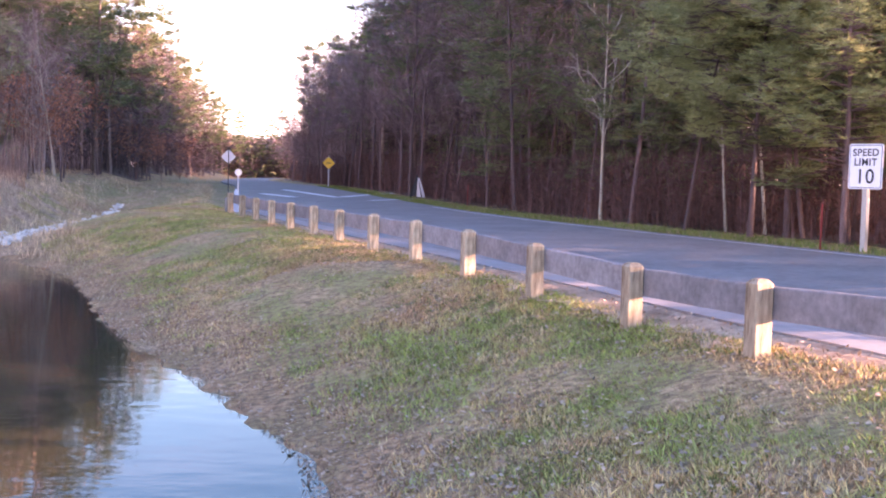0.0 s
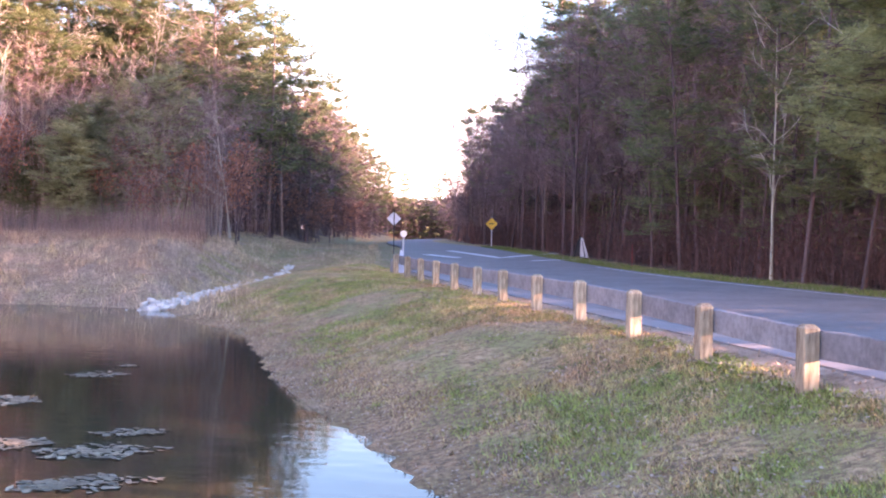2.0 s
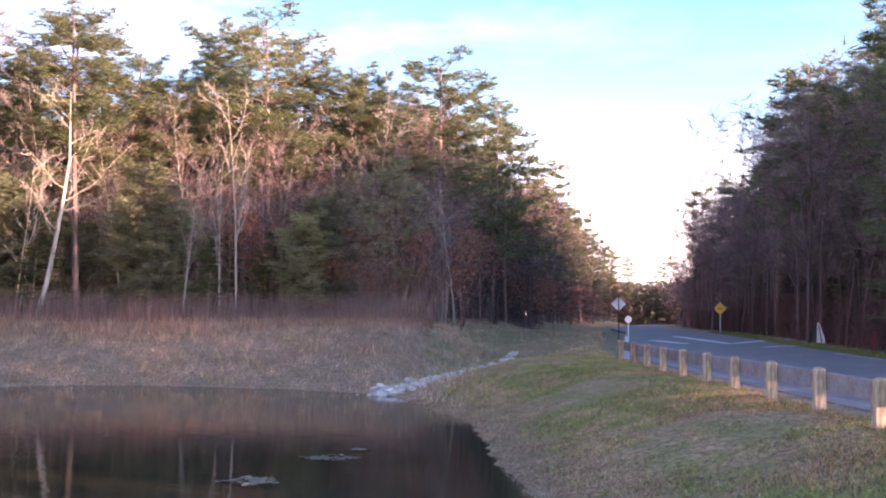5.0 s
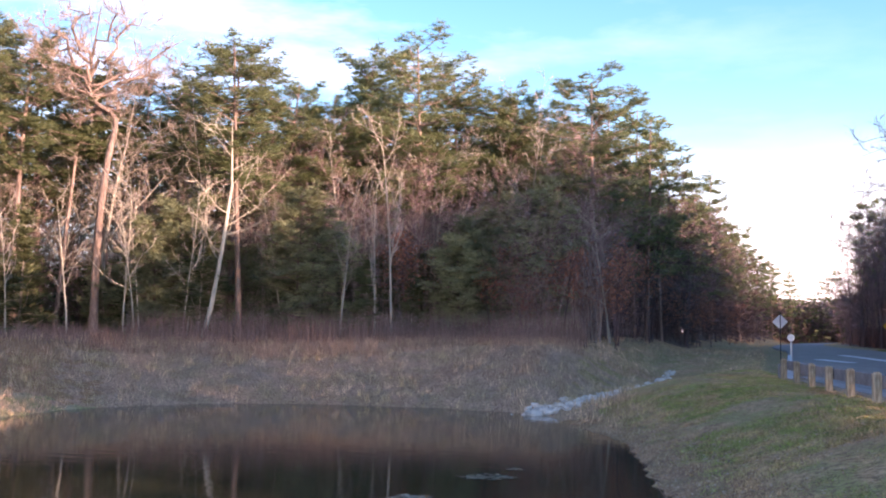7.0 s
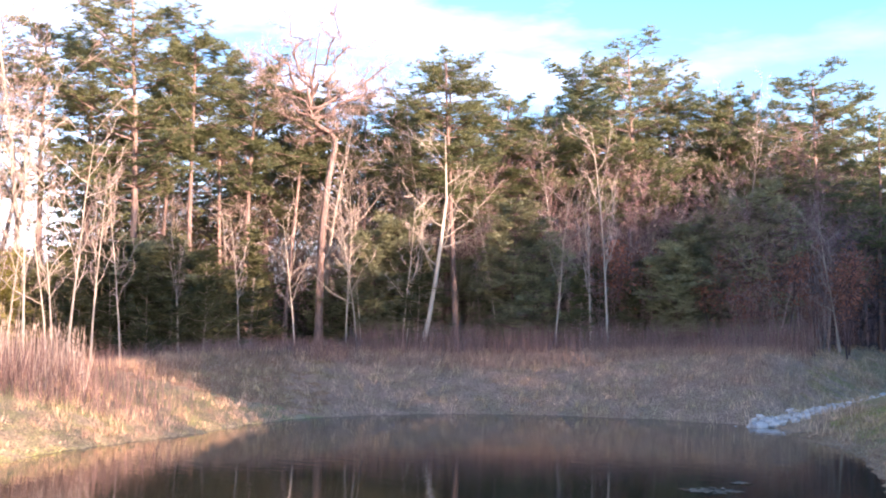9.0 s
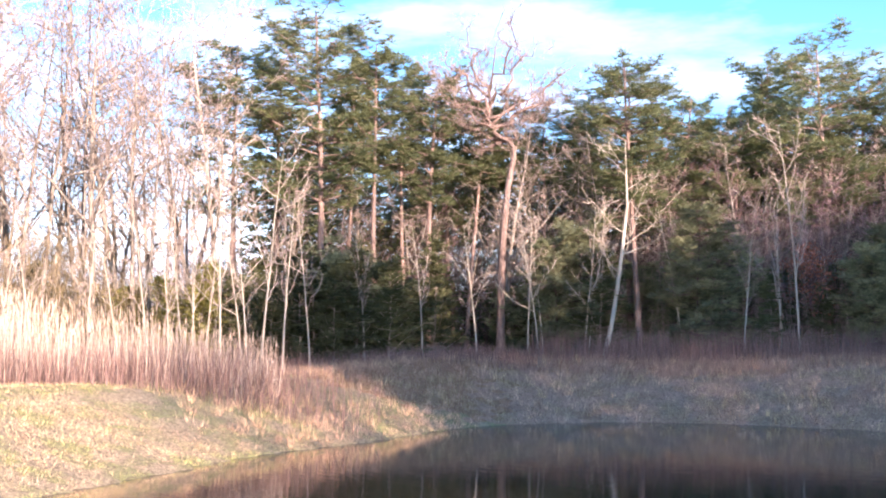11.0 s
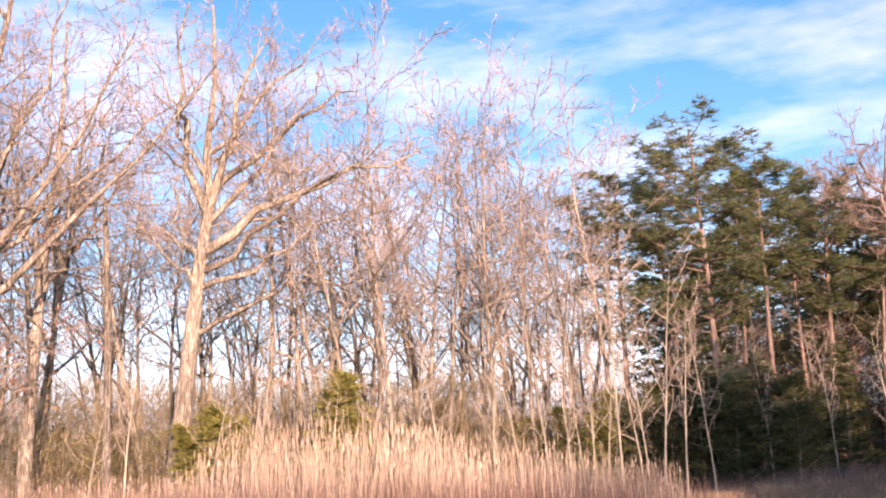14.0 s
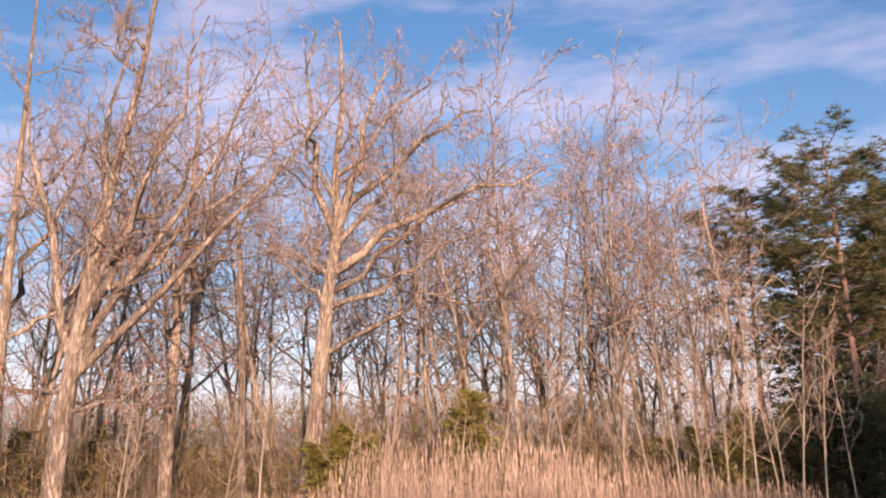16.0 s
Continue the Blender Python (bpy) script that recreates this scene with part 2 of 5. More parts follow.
# ---- plan ----
ALONG = Vector((-math.sin(radians(20)), math.cos(radians(20))))   # the way the road and its timber barrier run
ACROSS = Vector((ALONG.y, -ALONG.x))                              # from the pond towards the road
RAIL_AT = 6.0                                                     # the barrier's distance from the eye, across
ROAD_L, ROAD_R = 7.3, 15.0


def smooth(a, b, x):
    u = min(1.0, max(0.0, (x - a) / (b - a)))
    return u * u * (3 - 2 * u)


def polar(az, d):
    """Plan place at az degrees to the left of +y, d metres from the eye."""
    return Vector((-math.sin(radians(az)) * d, math.cos(radians(az)) * d))


def bend(s):
    """How far the road has swung to the right, s metres along."""
    return 0.0010 * max(0.0, s - 30) ** 2 if s < 150 else 14.4 + 0.24 * (s - 150)


def road_point(across, s):
    return ACROSS * (across + bend(s)) + ALONG * s


# the pond's edge: degrees to the left, metres from the eye
SHORE_POLAR = [(7, 8.9), (12.3, 13.6), (16.6, 17.8), (17.8, 22.6), (19.2, 28.4), (21.7, 33.6), (23.6, 36.7), (30, 40), (37.5, 41.7), (45, 40), (48.6, 36.4),
               (54, 31.1), (59.6, 27), (67.7, 21.6), (80, 15.5), (97, 10.5), (108, 6.5), (85, 4.2), (30, 4.4)]


def catmull(points, steps):
    out, n = [], len(points)
    for i in range(n):
        a, b, c, d = (points[(i + k) % n] for k in (-1, 0, 1, 2))
        for j in range(steps):
            u = j / steps
            out.append(0.5 * ((2 * b) + (c - a) * u + (2 * a - 5 * b + 4 * c - d) * u * u + (3 * b - a - 3 * c + d) * u ** 3))
    return out


SHORE = catmull([polar(a, d) for a, d in SHORE_POLAR], 5)
SH = np.array([(p.x, p.y) for p in SHORE])


def shore_distance(X, Y):
    """Signed distance to the pond's edge, over land positive, for arrays."""
    P = np.stack([X, Y], -1)[..., None, :]
    A, B = SH, np.roll(SH, -1, 0)
    AB = B - A
    u = np.clip(((P - A) * AB).sum(-1) / (AB ** 2).sum(-1), 0, 1)
    D = np.sqrt((((A + u[..., None] * AB) - P) ** 2).sum(-1)).min(-1)
    ya, yb, xa, xb = A[:, 1], B[:, 1], A[:, 0], B[:, 0]
    py, px = P[..., 1], P[..., 0]
    cross = ((ya > py) != (yb > py)) & (px < (xb - xa) * (py - ya) / np.where(yb == ya, 1e-9, yb - ya) + xa)
    return np.where(cross.sum(-1) % 2 == 1, -D, D)


def nsmooth(a, b, x):
    u = np.clip((x - a) / (b - a), 0, 1)
    return u * u * (3 - 2 * u)


SWALE = [polar(23.5, 36.6), polar(20.4, 41), polar(17.2, 47.5), polar(15.7, 56), polar(15.0, 70), polar(14.3, 95)]   # the stony inflow's bed


def swale_distance(X, Y):
    best, run = np.full(X.shape, 1e9), np.zeros(X.shape)
    total = 0.0
    for a, b in zip(SWALE, SWALE[1:]):
        ab = b - a
        u = np.clip(((X - a.x) * ab.x + (Y - a.y) * ab.y) / ab.length_squared, 0, 1)
        d = np.hypot(X - a.x - u * ab.x, Y - a.y - u * ab.y)
        run = np.where(d < best, total + u * ab.length, run)
        best = np.minimum(best, d)
        total += ab.length
    return best, run


def heights(X, Y):
    S = X * ALONG.x + Y * ALONG.y
    bnd = np.where(S < 150, 0.0010 * np.maximum(0, S - 30) ** 2, 14.4 + 0.24 * (S - 150))
    Q = X * ACROSS.x + Y * ACROSS.y - bnd
    dist = np.hypot(X, Y)
    azim = np.degrees(np.arctan2(-X, Y))
    road = EYE - 1.42 + 0.55 * nsmooth(30, 75, S) + 0.02 * np.clip(Q - 7, 0, 9)
    far = EYE - 0.36 - 0.55 * nsmooth(47, 60, azim) + 0.012 * np.clip(dist - 52, 0, 60) + 0.5 * nsmooth(42, 54, azim) * nsmooth(44, 58, dist)
    near = np.full(X.shape, 1.02)
    plate = far + (near - far) * (1 - nsmooth(9, 26, dist))
    rim = np.interp(S, [0, 36, 41, 47, 56, 70, 95], [-2.3, -2.3, -0.3, 2.5, 4.2, 6.1, 8.0]) - np.interp(S, [0, 30, 95], [0, 0, 4.2])   # the hollow's line
    plate = plate + (road - plate) * nsmooth(-1.0, 2.5, Q - rim) * nsmooth(-60, -5, S)
    sd, run = swale_distance(X, Y)
    bed = np.minimum(0.05 + 0.045 * run + 0.06 * np.maximum(run - 12, 0), 1.75)
    plate = bed + (plate - bed) * nsmooth(0.4, 4.2, sd) if X.ndim else plate
    e = shore_distance(X, Y)
    rise = np.where(e > 0, 0.02 + 0.05 * np.minimum(e, 0.3) + 0.29 * np.maximum(e - 0.3, 0), 0.5 * e)
    k = 0.22
    h = np.clip(0.5 + 0.5 * (plate - rise) / k, 0, 1)
    z = plate + (rise - plate) * h - k * h * (1 - h)
    return np.maximum(z, -1.2)


def height(x, y):
    return float(heights(np.array([x]), np.array([y]))[0])


# ---- mesh building ----
class Geo:
    """Vertices and faces that become one mesh."""

    def __init__(self):
        self.v, self.f = [], []

    def tube(self, points, radii, sides, cap=False):
        base = len(self.v)
        up = Vector((0.3, 0.1, 1)).normalized()
        for i, p in enumerate(points):
            way = (points[min(i + 1, len(points) - 1)] - points[max(i - 1, 0)]).normalized()
            side = way.cross(up)
            if side.length < 0.05:
                side = way.cross(Vector((1, 0, 0)))
            side.normalize()
            other = way.cross(side)
            for k in range(sides):
                a = 2 * math.pi * k / sides
                self.v.append(p + (side * math.cos(a) + other * math.sin(a)) * radii[i])
        for i in range(len(points) - 1):
            for k in range(sides):
                a, b = base + i * sides + k, base + i * sides + (k + 1) % sides
                self.f.append((a, b, b + sides, a + sides))
        if cap:
            self.f.append(tuple(base + (len(points) - 1) * sides + k for k in range(sides)))
            self.f.append(tuple(base + k for k in reversed(range(sides))))

    def spike(self, a, b, r):
        """A three-sided point."""
        base, way = len(self.v), (b - a).normalized()
        side = way.cross(Vector((0.37, 0.21, 0.9)))
        side.normalize()
        other = way.cross(side)
        for k in range(3):
            self.v.append(a + (side * math.cos(2.094 * k) + other * math.sin(2.094 * k)) * r)
        self.v.append(b)
        self.f += [(base, base + 1, base + 3), (base + 1, base + 2, base + 3), (base + 2, base, base + 3)]

    def leaf(self, a, b, width, tilt=None):
        base, way = len(self.v), b - a
        side = way.cross(tilt or Vector((random.uniform(-1, 1), random.uniform(-1, 1), random.uniform(-1, 1))))
        if side.length < 1e-6:
            side = Vector((1, 0, 0))
        side.normalize()
        m = a + way * 0.45
        self.v += [a, m + side * width, b, m - side * width]
        self.f.append((base, base + 1, base + 2, base + 3))

    def box(self, x0, y0, z0, x1, y1, z1, edge=0.0):
        """A block with chamfered top edges."""
        base, e = len(self.v), edge
        rings = [(x0, y0, x1, y1, z0), (x0, y0, x1, y1, z1 - e)] + ([(x0 + e, y0 + e, x1 - e, y1 - e, z1)] if e else [])
        for a, b, c, d, z in rings:
            self.v += [Vector((a, b, z)), Vector((c, b, z)), Vector((c, d, z)), Vector((a, d, z))]
        for i in range(len(rings) - 1):
            for k in range(4):
                p, q = base + 4 * i + k, base + 4 * i + (k + 1) % 4
                self.f.append((p, q, q + 4, p + 4))
        t = base + 4 * (len(rings) - 1)
        self.f += [(t, t + 1, t + 2, t + 3), (base + 3, base + 2, base + 1, base)]

    def add(self, other):
        k = len(self.v)
        self.v += other.v
        self.f += [tuple(i + k for i in f) for f in other.f]

    def mesh(self, name, mat, shade=False):
        me = bpy.data.meshes.new(name)
        me.from_pydata([tuple(p) for p in self.v], [], self.f)
        me.materials.append(mat)
        if shade:
            me.shade_smooth()
        return me


def part(name, geo, mat, parent, label="", shade=False, at=None):
    ob = new(name, geo if isinstance(geo, bpy.types.Mesh) else geo.mesh(name, mat, shade))
    ob.parent = parent
    if at is not None:
        ob.matrix_basis = at
    return tagged(ob, label)


def grid_mesh(name, xs, ys, mat, zf):
    X, Y = np.meshgrid(xs, ys)
    Z = zf(X, Y)
    v = np.stack([X, Y, Z], -1).reshape(-1, 3)
    w, h = len(xs), len(ys)
    i = (np.arange(h - 1)[:, None] * w + np.arange(w - 1)[None]).ravel()
    me = bpy.data.meshes.new(name)
    me.from_pydata(v.tolist(), [], np.stack([i, i + 1, i + 1 + w, i + w], 1).tolist())
    for m in mat:
        me.materials.append(m)
    me.shade_smooth()
    return me


# ---- the ground ----
def warped(lo, hi, fine_lo, fine_hi, step, grow):
    c = list(np.arange(fine_lo, fine_hi + 1e-6, step))
    d, x = step, c[-1]
    while x < hi:
        d *= grow
        x += d
        c.append(x)
    d, x = step, c[0]
    while x > lo:
        d *= grow
        x -= d
        c.insert(0, x)
    return np.array(c)


GX = warped(-2500, 2500, -46, 16, 0.45, 1.18)
GY = warped(-2500, 2500, 2, 62, 0.45, 1.18)


def rough_heights(X, Y):
    out = np.zeros(X.shape)
    for r in range(X.shape[0]):
        out[r] = heights(X[r], Y[r])
    wob = 0.035 * np.sin(X * 2.1 + 1.3 * np.sin(Y * 1.7)) * np.sin(Y * 2.4 + np.sin(X * 1.1)) + 0.05 * np.sin(X * 0.55 + Y * 0.3) * np.sin(Y * 0.6 - X * 0.2)
    S = X * ALONG.x + Y * ALONG.y
    Q = X * ACROSS.x + Y * ACROSS.y - np.where(S < 150, 0.0010 * np.maximum(0, S - 30) ** 2, 14.4 + 0.24 * (S - 150))
    flat = nsmooth(5.0, 6.2, Q) * (1 - nsmooth(16, 19, Q))
    return out + wob * (1 - flat) - 0.12 * nsmooth(6.7, 7.0, Q) * (1 - nsmooth(14.7, 15.0, Q))


ground = tagged(new("ground", grid_mesh("ground", GX, GY, (M_SOIL, M_LITTER, M_MUD, M_DRYSOIL, M_BANK, M_SUNSOIL), rough_heights)), "patchy green and straw winter grass on banks round the pond", "ground", kind="structure")

def floor_kinds(me):
    """Leaf litter under the woods, wet soil at the water's edge, sward elsewhere."""
    c = np.empty(len(me.polygons) * 3)
    me.polygons.foreach_get("center", c)
    c = c.reshape(-1, 3)
    X, Y = c[:, 0], c[:, 1]
    S = X * ALONG.x + Y * ALONG.y
    Q = X * ACROSS.x + Y * ACROSS.y - np.where(S < 150, 0.0010 * np.maximum(0, S - 30) ** 2, 14.4 + 0.24 * (S - 150))
    az, d = np.degrees(np.arctan2(-X, Y)), np.hypot(X, Y)
    jitter = np.random.default_rng(3).uniform(-0.5, 0.5, len(X))
    woods = ((Q + jitter > 16.9) & (S > 8)) | ((d + jitter > 51.5) & (az > 20.3)) | ((d + jitter > 63) & (az > 17.5)) | ((az > 5) & (az <= 17.5) & (d > 75) & (Q < 4))
    dry = (az + 3 * jitter > 20) & (az + 6 * jitter < 48) & (d > 24)
    kind = np.where(woods, 1, np.where(dry, 3, 0))
    e = np.concatenate([shore_distance(X[i:i + 5000], Y[i:i + 5000]) for i in range(0, len(X), 5000)])
    kind[((e < 1.5 + 1.4 * jitter) & (az < 23) & (d < 34)) | ((az + 3 * jitter > 46) & (az < 70) & (d + 2 * jitter > 40) & (d < 52))] = 4
    # the sun-coloured soil where light reaches the bank
    kind[(az + 3 * jitter > 46) & (d + jitter < 40)] = 5
    kind[e < -0.5] = 2
    me.polygons.foreach_set("material_index", kind.astype(np.int32))


floor_kinds(ground.data)

w = Geo()
w.v = [Vector((p.x + (p.x + 12) * 0.03, p.y + (p.y - 20) * 0.03, 0)) for p in SHORE]
w.f = [tuple(range(len(SHORE)))]
tagged(new("water", w.mesh("water", M_WATER)), "still dark pond water mirroring trees and sky", "water", kind="structure")


def strip(name, a0, a1, s0, s1, lift, depth, mat, step=1.5):
    """A paved ribbon beside or on the road, with thickness."""
    g, n = Geo(), int((s1 - s0) / step) + 1
    for i in range(n + 1):
        s = s0 + (s1 - s0) * i / n
        near = a0 + (2.8 * smooth(40, 78, s) if a0 == ROAD_L else 0.0)   # the road narrows past the barrier
        for a, dz in ((near, -depth), (near, 0), (a1, 0), (a1, -depth)):
            p = road_point(a, s)
            g.v.append(Vector((p.x, p.y, height(p.x, p.y) + lift + dz)))
    for i in range(n):
        for k in range(3):
            a = 4 * i + k
            g.f.append((a, a + 1, a + 5, a + 4))
    return new(name, g.mesh(name, mat))


tagged(strip("road", ROAD_L, ROAD_R, -30, 190, 0.0, 0.3, M_ASPHALT), "grey asphalt park road swinging into the woods", "road", kind="structure")
tagged(strip("pavement", 6.75, 7.3, -14, 40, 0.03, 0.3, M_CONCRETE), "pale concrete edging strip along the road", "pavement", kind="structure")
# ---- trees ----
def wander(p, way, length, segs, wobble, lift=0.0):
    pts, w_ = [p.copy()], way.normalized()
    for _ in range(segs):
        w_ = (w_ + Vector((random.gauss(0, wobble), random.gauss(0, wobble), random.gauss(0, wobble) + lift))).normalized()
        pts.append(pts[-1] + w_ * (length / segs))
    return pts


def at_along(pts, u):
    x = u * (len(pts) - 1)
    i = min(int(x), len(pts) - 2)
    return pts[i].lerp(pts[i + 1], x - i), (pts[i + 1] - pts[i]).normalized()


def round_way(way, spread):
    """A direction that leaves way at about spread degrees, to any side."""
    side = way.cross(Vector((random.uniform(-1, 1), random.uniform(-1, 1), random.uniform(-1, 1)))).normalized()
    return (way * math.cos(radians(spread)) + side * math.sin(radians(spread))).normalized()


def sliver(g, a, b, width):
    """The finest twig or needle: one narrow triangle."""
    i, way = len(g.v), b - a
    side = way.cross(Vector((random.uniform(-1, 1), random.uniform(-1, 1), random.uniform(-1, 1))))
    if side.length < 1e-6:
        side = Vector((1, 0, 0))
    side = side.normalized() * width
    g.v += [a + side, a - side, b]
    g.f.append((i, i + 1, i + 2))


def limbs(g, pts, r0, level, counts, ratio, tips, up, first=0.36, fine=0.009, gt=None, tip=(0.3, 0.6), split=None):
    """Side branches of the stem pts, level by level, ending in fine points; split takes each limb as a Geo of its own."""
    stem = g
    length = sum((b - a).length for a, b in zip(pts, pts[1:]))
    start = first if level == 0 else 0.15
    for i in range(counts[level]):
        g = stem if split is None else Geo()
        u = start + (0.99 - start) * (i + random.random()) / counts[level]
        p, way = at_along(pts, u)
        out = round_way(way, random.uniform(32, 68))
        span = length * ratio * random.uniform(0.6, 1.15) * (1.1 - 0.42 * u)
        r = r0 * (1 - 0.82 * u) * random.uniform(0.38, 0.6)
        last = level + 1 >= len(counts)
        if last:
            out.z += up
            end = p + out.normalized() * max(span * 0.8, random.uniform(*tip))
            sliver(gt or g, p, end, fine)
            if tips is not None:
                tips.append(p.lerp(end, 0.75))
            continue
        if level + 2 >= len(counts):
            way_ = (out + Vector((0, 0, up * 0.3))).normalized()
            knee = p + way_ * span * random.uniform(0.4, 0.6)
            way_ = (way_ + Vector((random.gauss(0, 0.3), random.gauss(0, 0.3), random.gauss(0, 0.3) + up))).normalized()
            twig = [p, knee, knee + way_ * span * 0.5]
            (gt or g).tube(twig, [max(r, 0.013), max(r * 0.65, 0.010), 0.003], 3)
        else:
            twig = wander(p, out, span, 6 if level == 0 else 4, 0.20, up * 0.4)
            n = len(twig)
            g.tube(twig, [max(r * (1 - 0.85 * k / (n - 1)), 0.012) for k in range(n)], 4 if level == 0 else 3)
        limbs(g, twig, r, level + 1, counts, ratio, tips, up, first, fine, gt, tip)
        if split is not None:
            split.append(g)


def bare_tree(seed, tall, thick, counts, ratio=0.42, wobble=0.05, lean=(0, 0), forks=1, up=0.18, first=0.36, fine=0.0055, tip=(0.3, 0.6)):
    random.seed(seed)
    g, tips, gt, boughs = Geo(), [], Geo(), []
    for k in range(forks):
        way = Vector((lean[0] + random.uniform(-0.12, 0.12) * (forks > 1), lean[1] + random.uniform(-0.12, 0.12) * (forks > 1), 1))
        pts = wander(Vector((random.uniform(-0.2, 0.2), random.uniform(-0.2, 0.2), 0)) * (forks > 1) + Vector((0, 0, -0.15)), way, tall * random.uniform(0.85, 1), 9, wobble, 0.04)
        n = len(pts)
        radii = [thick * (1 - 0.9 * (i / (n - 1)) ** 0.9) for i in range(n)]
        radii[0] *= 1.35
        stem = g if k == 0 else Geo()
        stem.tube(pts, radii, 6)
        if k:
            boughs.append(stem)
        limbs(stem, pts, thick, 0, counts, ratio, tips, up, first, fine, gt, tip, boughs)
    return g, tips, gt, boughs


def shaped_oak(seed, trunk, thick, arms, counts, ratio=0.38, fine=0.006, own=(7, 3, 3, 2), extra=4):
    """A large hardwood seen from one side: trunk as (x, z) pairs, arms as (share up the trunk, dx, dz, thickness, sag).
    Gives the trunk, a mesh for each limb, and the twigs' ends."""
    random.seed(seed)
    g, tips, arm_geo, gt = Geo(), [], [], Geo()
    for _ in range(extra):
        u = random.uniform(0.42, 0.9)
        reach_ = random.choice((-1, 1)) * random.uniform(2.5, 7.0) * (1.3 - u)
        arms = arms + [(u, reach_, random.uniform(1.5, 6.0) * (1.3 - u), thick * random.uniform(0.09, 0.17), random.uniform(-0.3, 0.5))]
    line = [Vector((x, random.uniform(-0.15, 0.15), z)) for x, z in trunk]
    pts = []
    for i in range(len(line) - 1):
        a, b, c, d = line[max(i - 1, 0)], line[i], line[i + 1], line[min(i + 2, len(line) - 1)]
        for k in range(3):
            u = k / 3
            pts.append(0.5 * ((2 * b) + (c - a) * u + (2 * a - 5 * b + 4 * c - d) * u * u + (3 * b - a - 3 * c + d) * u ** 3))
    pts.append(line[-1])
    n = len(pts)
    radii = [thick * (1 - 0.88 * (i / (n - 1))) for i in range(n)]
    radii[0] *= 1.35
    g.tube(pts, radii, 9)
    limbs(g, pts, thick * 0.3, 0, own, ratio * 0.75, tips, 0.15, 0.45, fine, gt)
    for u, dx, dz, t, sag, *bow in arms:
        p, _ = at_along(pts, u)
        depth = random.uniform(-0.45, 0.45) * abs(dx)
        arm, bough = [], Geo()
        for k in range(8):
            w_ = k / 7
            arm.append(p + Vector((dx * w_ + (bow[0] if bow else 0) * math.sin(math.pi * w_), depth * w_, dz * w_ - sag * math.sin(math.pi * w_))) + Vector((random.gauss(0, 0.20), random.gauss(0, 0.20), random.gauss(0, 0.22))) * (w_ > 0))
        bough.tube(arm, [t * 1.2 * (1 - 0.82 * k / 7) for k in range(8)], 6)
        limbs(bough, arm, t, 0, counts, ratio, tips, 0.22, 0.18, fine, gt)
        arm_geo.append(bough)
    return g, (arm_geo, gt), tips


def tuft(g, p, way, size, count, width):
    for _ in range(count):
        d = Vector((random.gauss(0, 1), random.gauss(0, 1), random.gauss(0, 0.5))) + way * 0.7
        d.z = abs(d.z) * 0.75 - 0.12
        d.normalize()
        sliver(g, p + d * size * 0.08, p + d * size * random.uniform(0.7, 1.25), width)


def pine_tree(seed, tall, thick, crown_from, reach, whorls, lean=0.0, tufts=19, count=17, needle=0.017, top=0.4, flat=1.0, clump=(0.24, 0.46)):
    """A pine with flat layered boughs; needles stand in tufts along them."""
    random.seed(seed)
    wood, green = Geo(), Geo()
    pts = wander(Vector((0, 0, -0.15)), Vector((lean, random.uniform(-0.03, 0.03), 1)), tall, 10, 0.02, 0.02)
    n = len(pts)
    radii = [thick * (1 - 0.8 * (i / (n - 1))) for i in range(n)]
    radii[0] *= 1.25
    wood.tube(pts, radii, 7)
    for i in range(16):   # dead stubs under the crown
        p, way = at_along(pts, random.uniform(0.2, crown_from + 0.05))
        out = round_way(Vector((0, 0, 1)), random.uniform(70, 100))
        wood.spike(p, p + out * random.uniform(0.5, 2.0), 0.018)
    for i in range(whorls):
        u = crown_from + (0.985 - crown_from) * (i + random.random() * 0.7) / whorls
        p, _ = at_along(pts, min(u, 0.995))
        v = (u - crown_from) / (1 - crown_from)
        shape = (0.62 + 0.85 * v) if v < 0.45 else max(top, 1.0 - 0.95 * (v - 0.45) ** 1.4)
        turn = random.uniform(0, 6.28)
        boughs = random.choice((2, 3, 3, 4))
        for k in range(boughs):
            a = turn + 6.28 * k / boughs + random.uniform(-0.5, 0.5)
            span = reach * shape * random.uniform(0.35 if flat > 0.8 else 0.62, 1.15)
            out = Vector((math.cos(a), math.sin(a), random.uniform(-0.28, 0.34) * flat + 0.22 * v))
            br = wander(p, out, span, 4, 0.10, 0.05)
            wood.tube(br, [thick * 0.24 * (1 - 0.2 * j) * (1 - 0.5 * v) + 0.008 for j in range(len(br))], 3)
            for j in range(tufts):
                w_ = random.uniform(0.30, 1.0)
                q, way = at_along(br, w_)
                side = Vector((-way.y, way.x, 0)) * random.uniform(-1, 1) * span * 0.38 * (1.1 - w_ * 0.6)
                q2 = q + side + Vector((0, 0, random.uniform(-0.15, 0.3)))
                if side.length > 0.25:
                    sliver(wood, q, q2, 0.014)
                tuft(green, q2, (way + Vector((0, 0, 0.5))).normalized(), random.uniform(*clump), count, needle)
    return wood, green


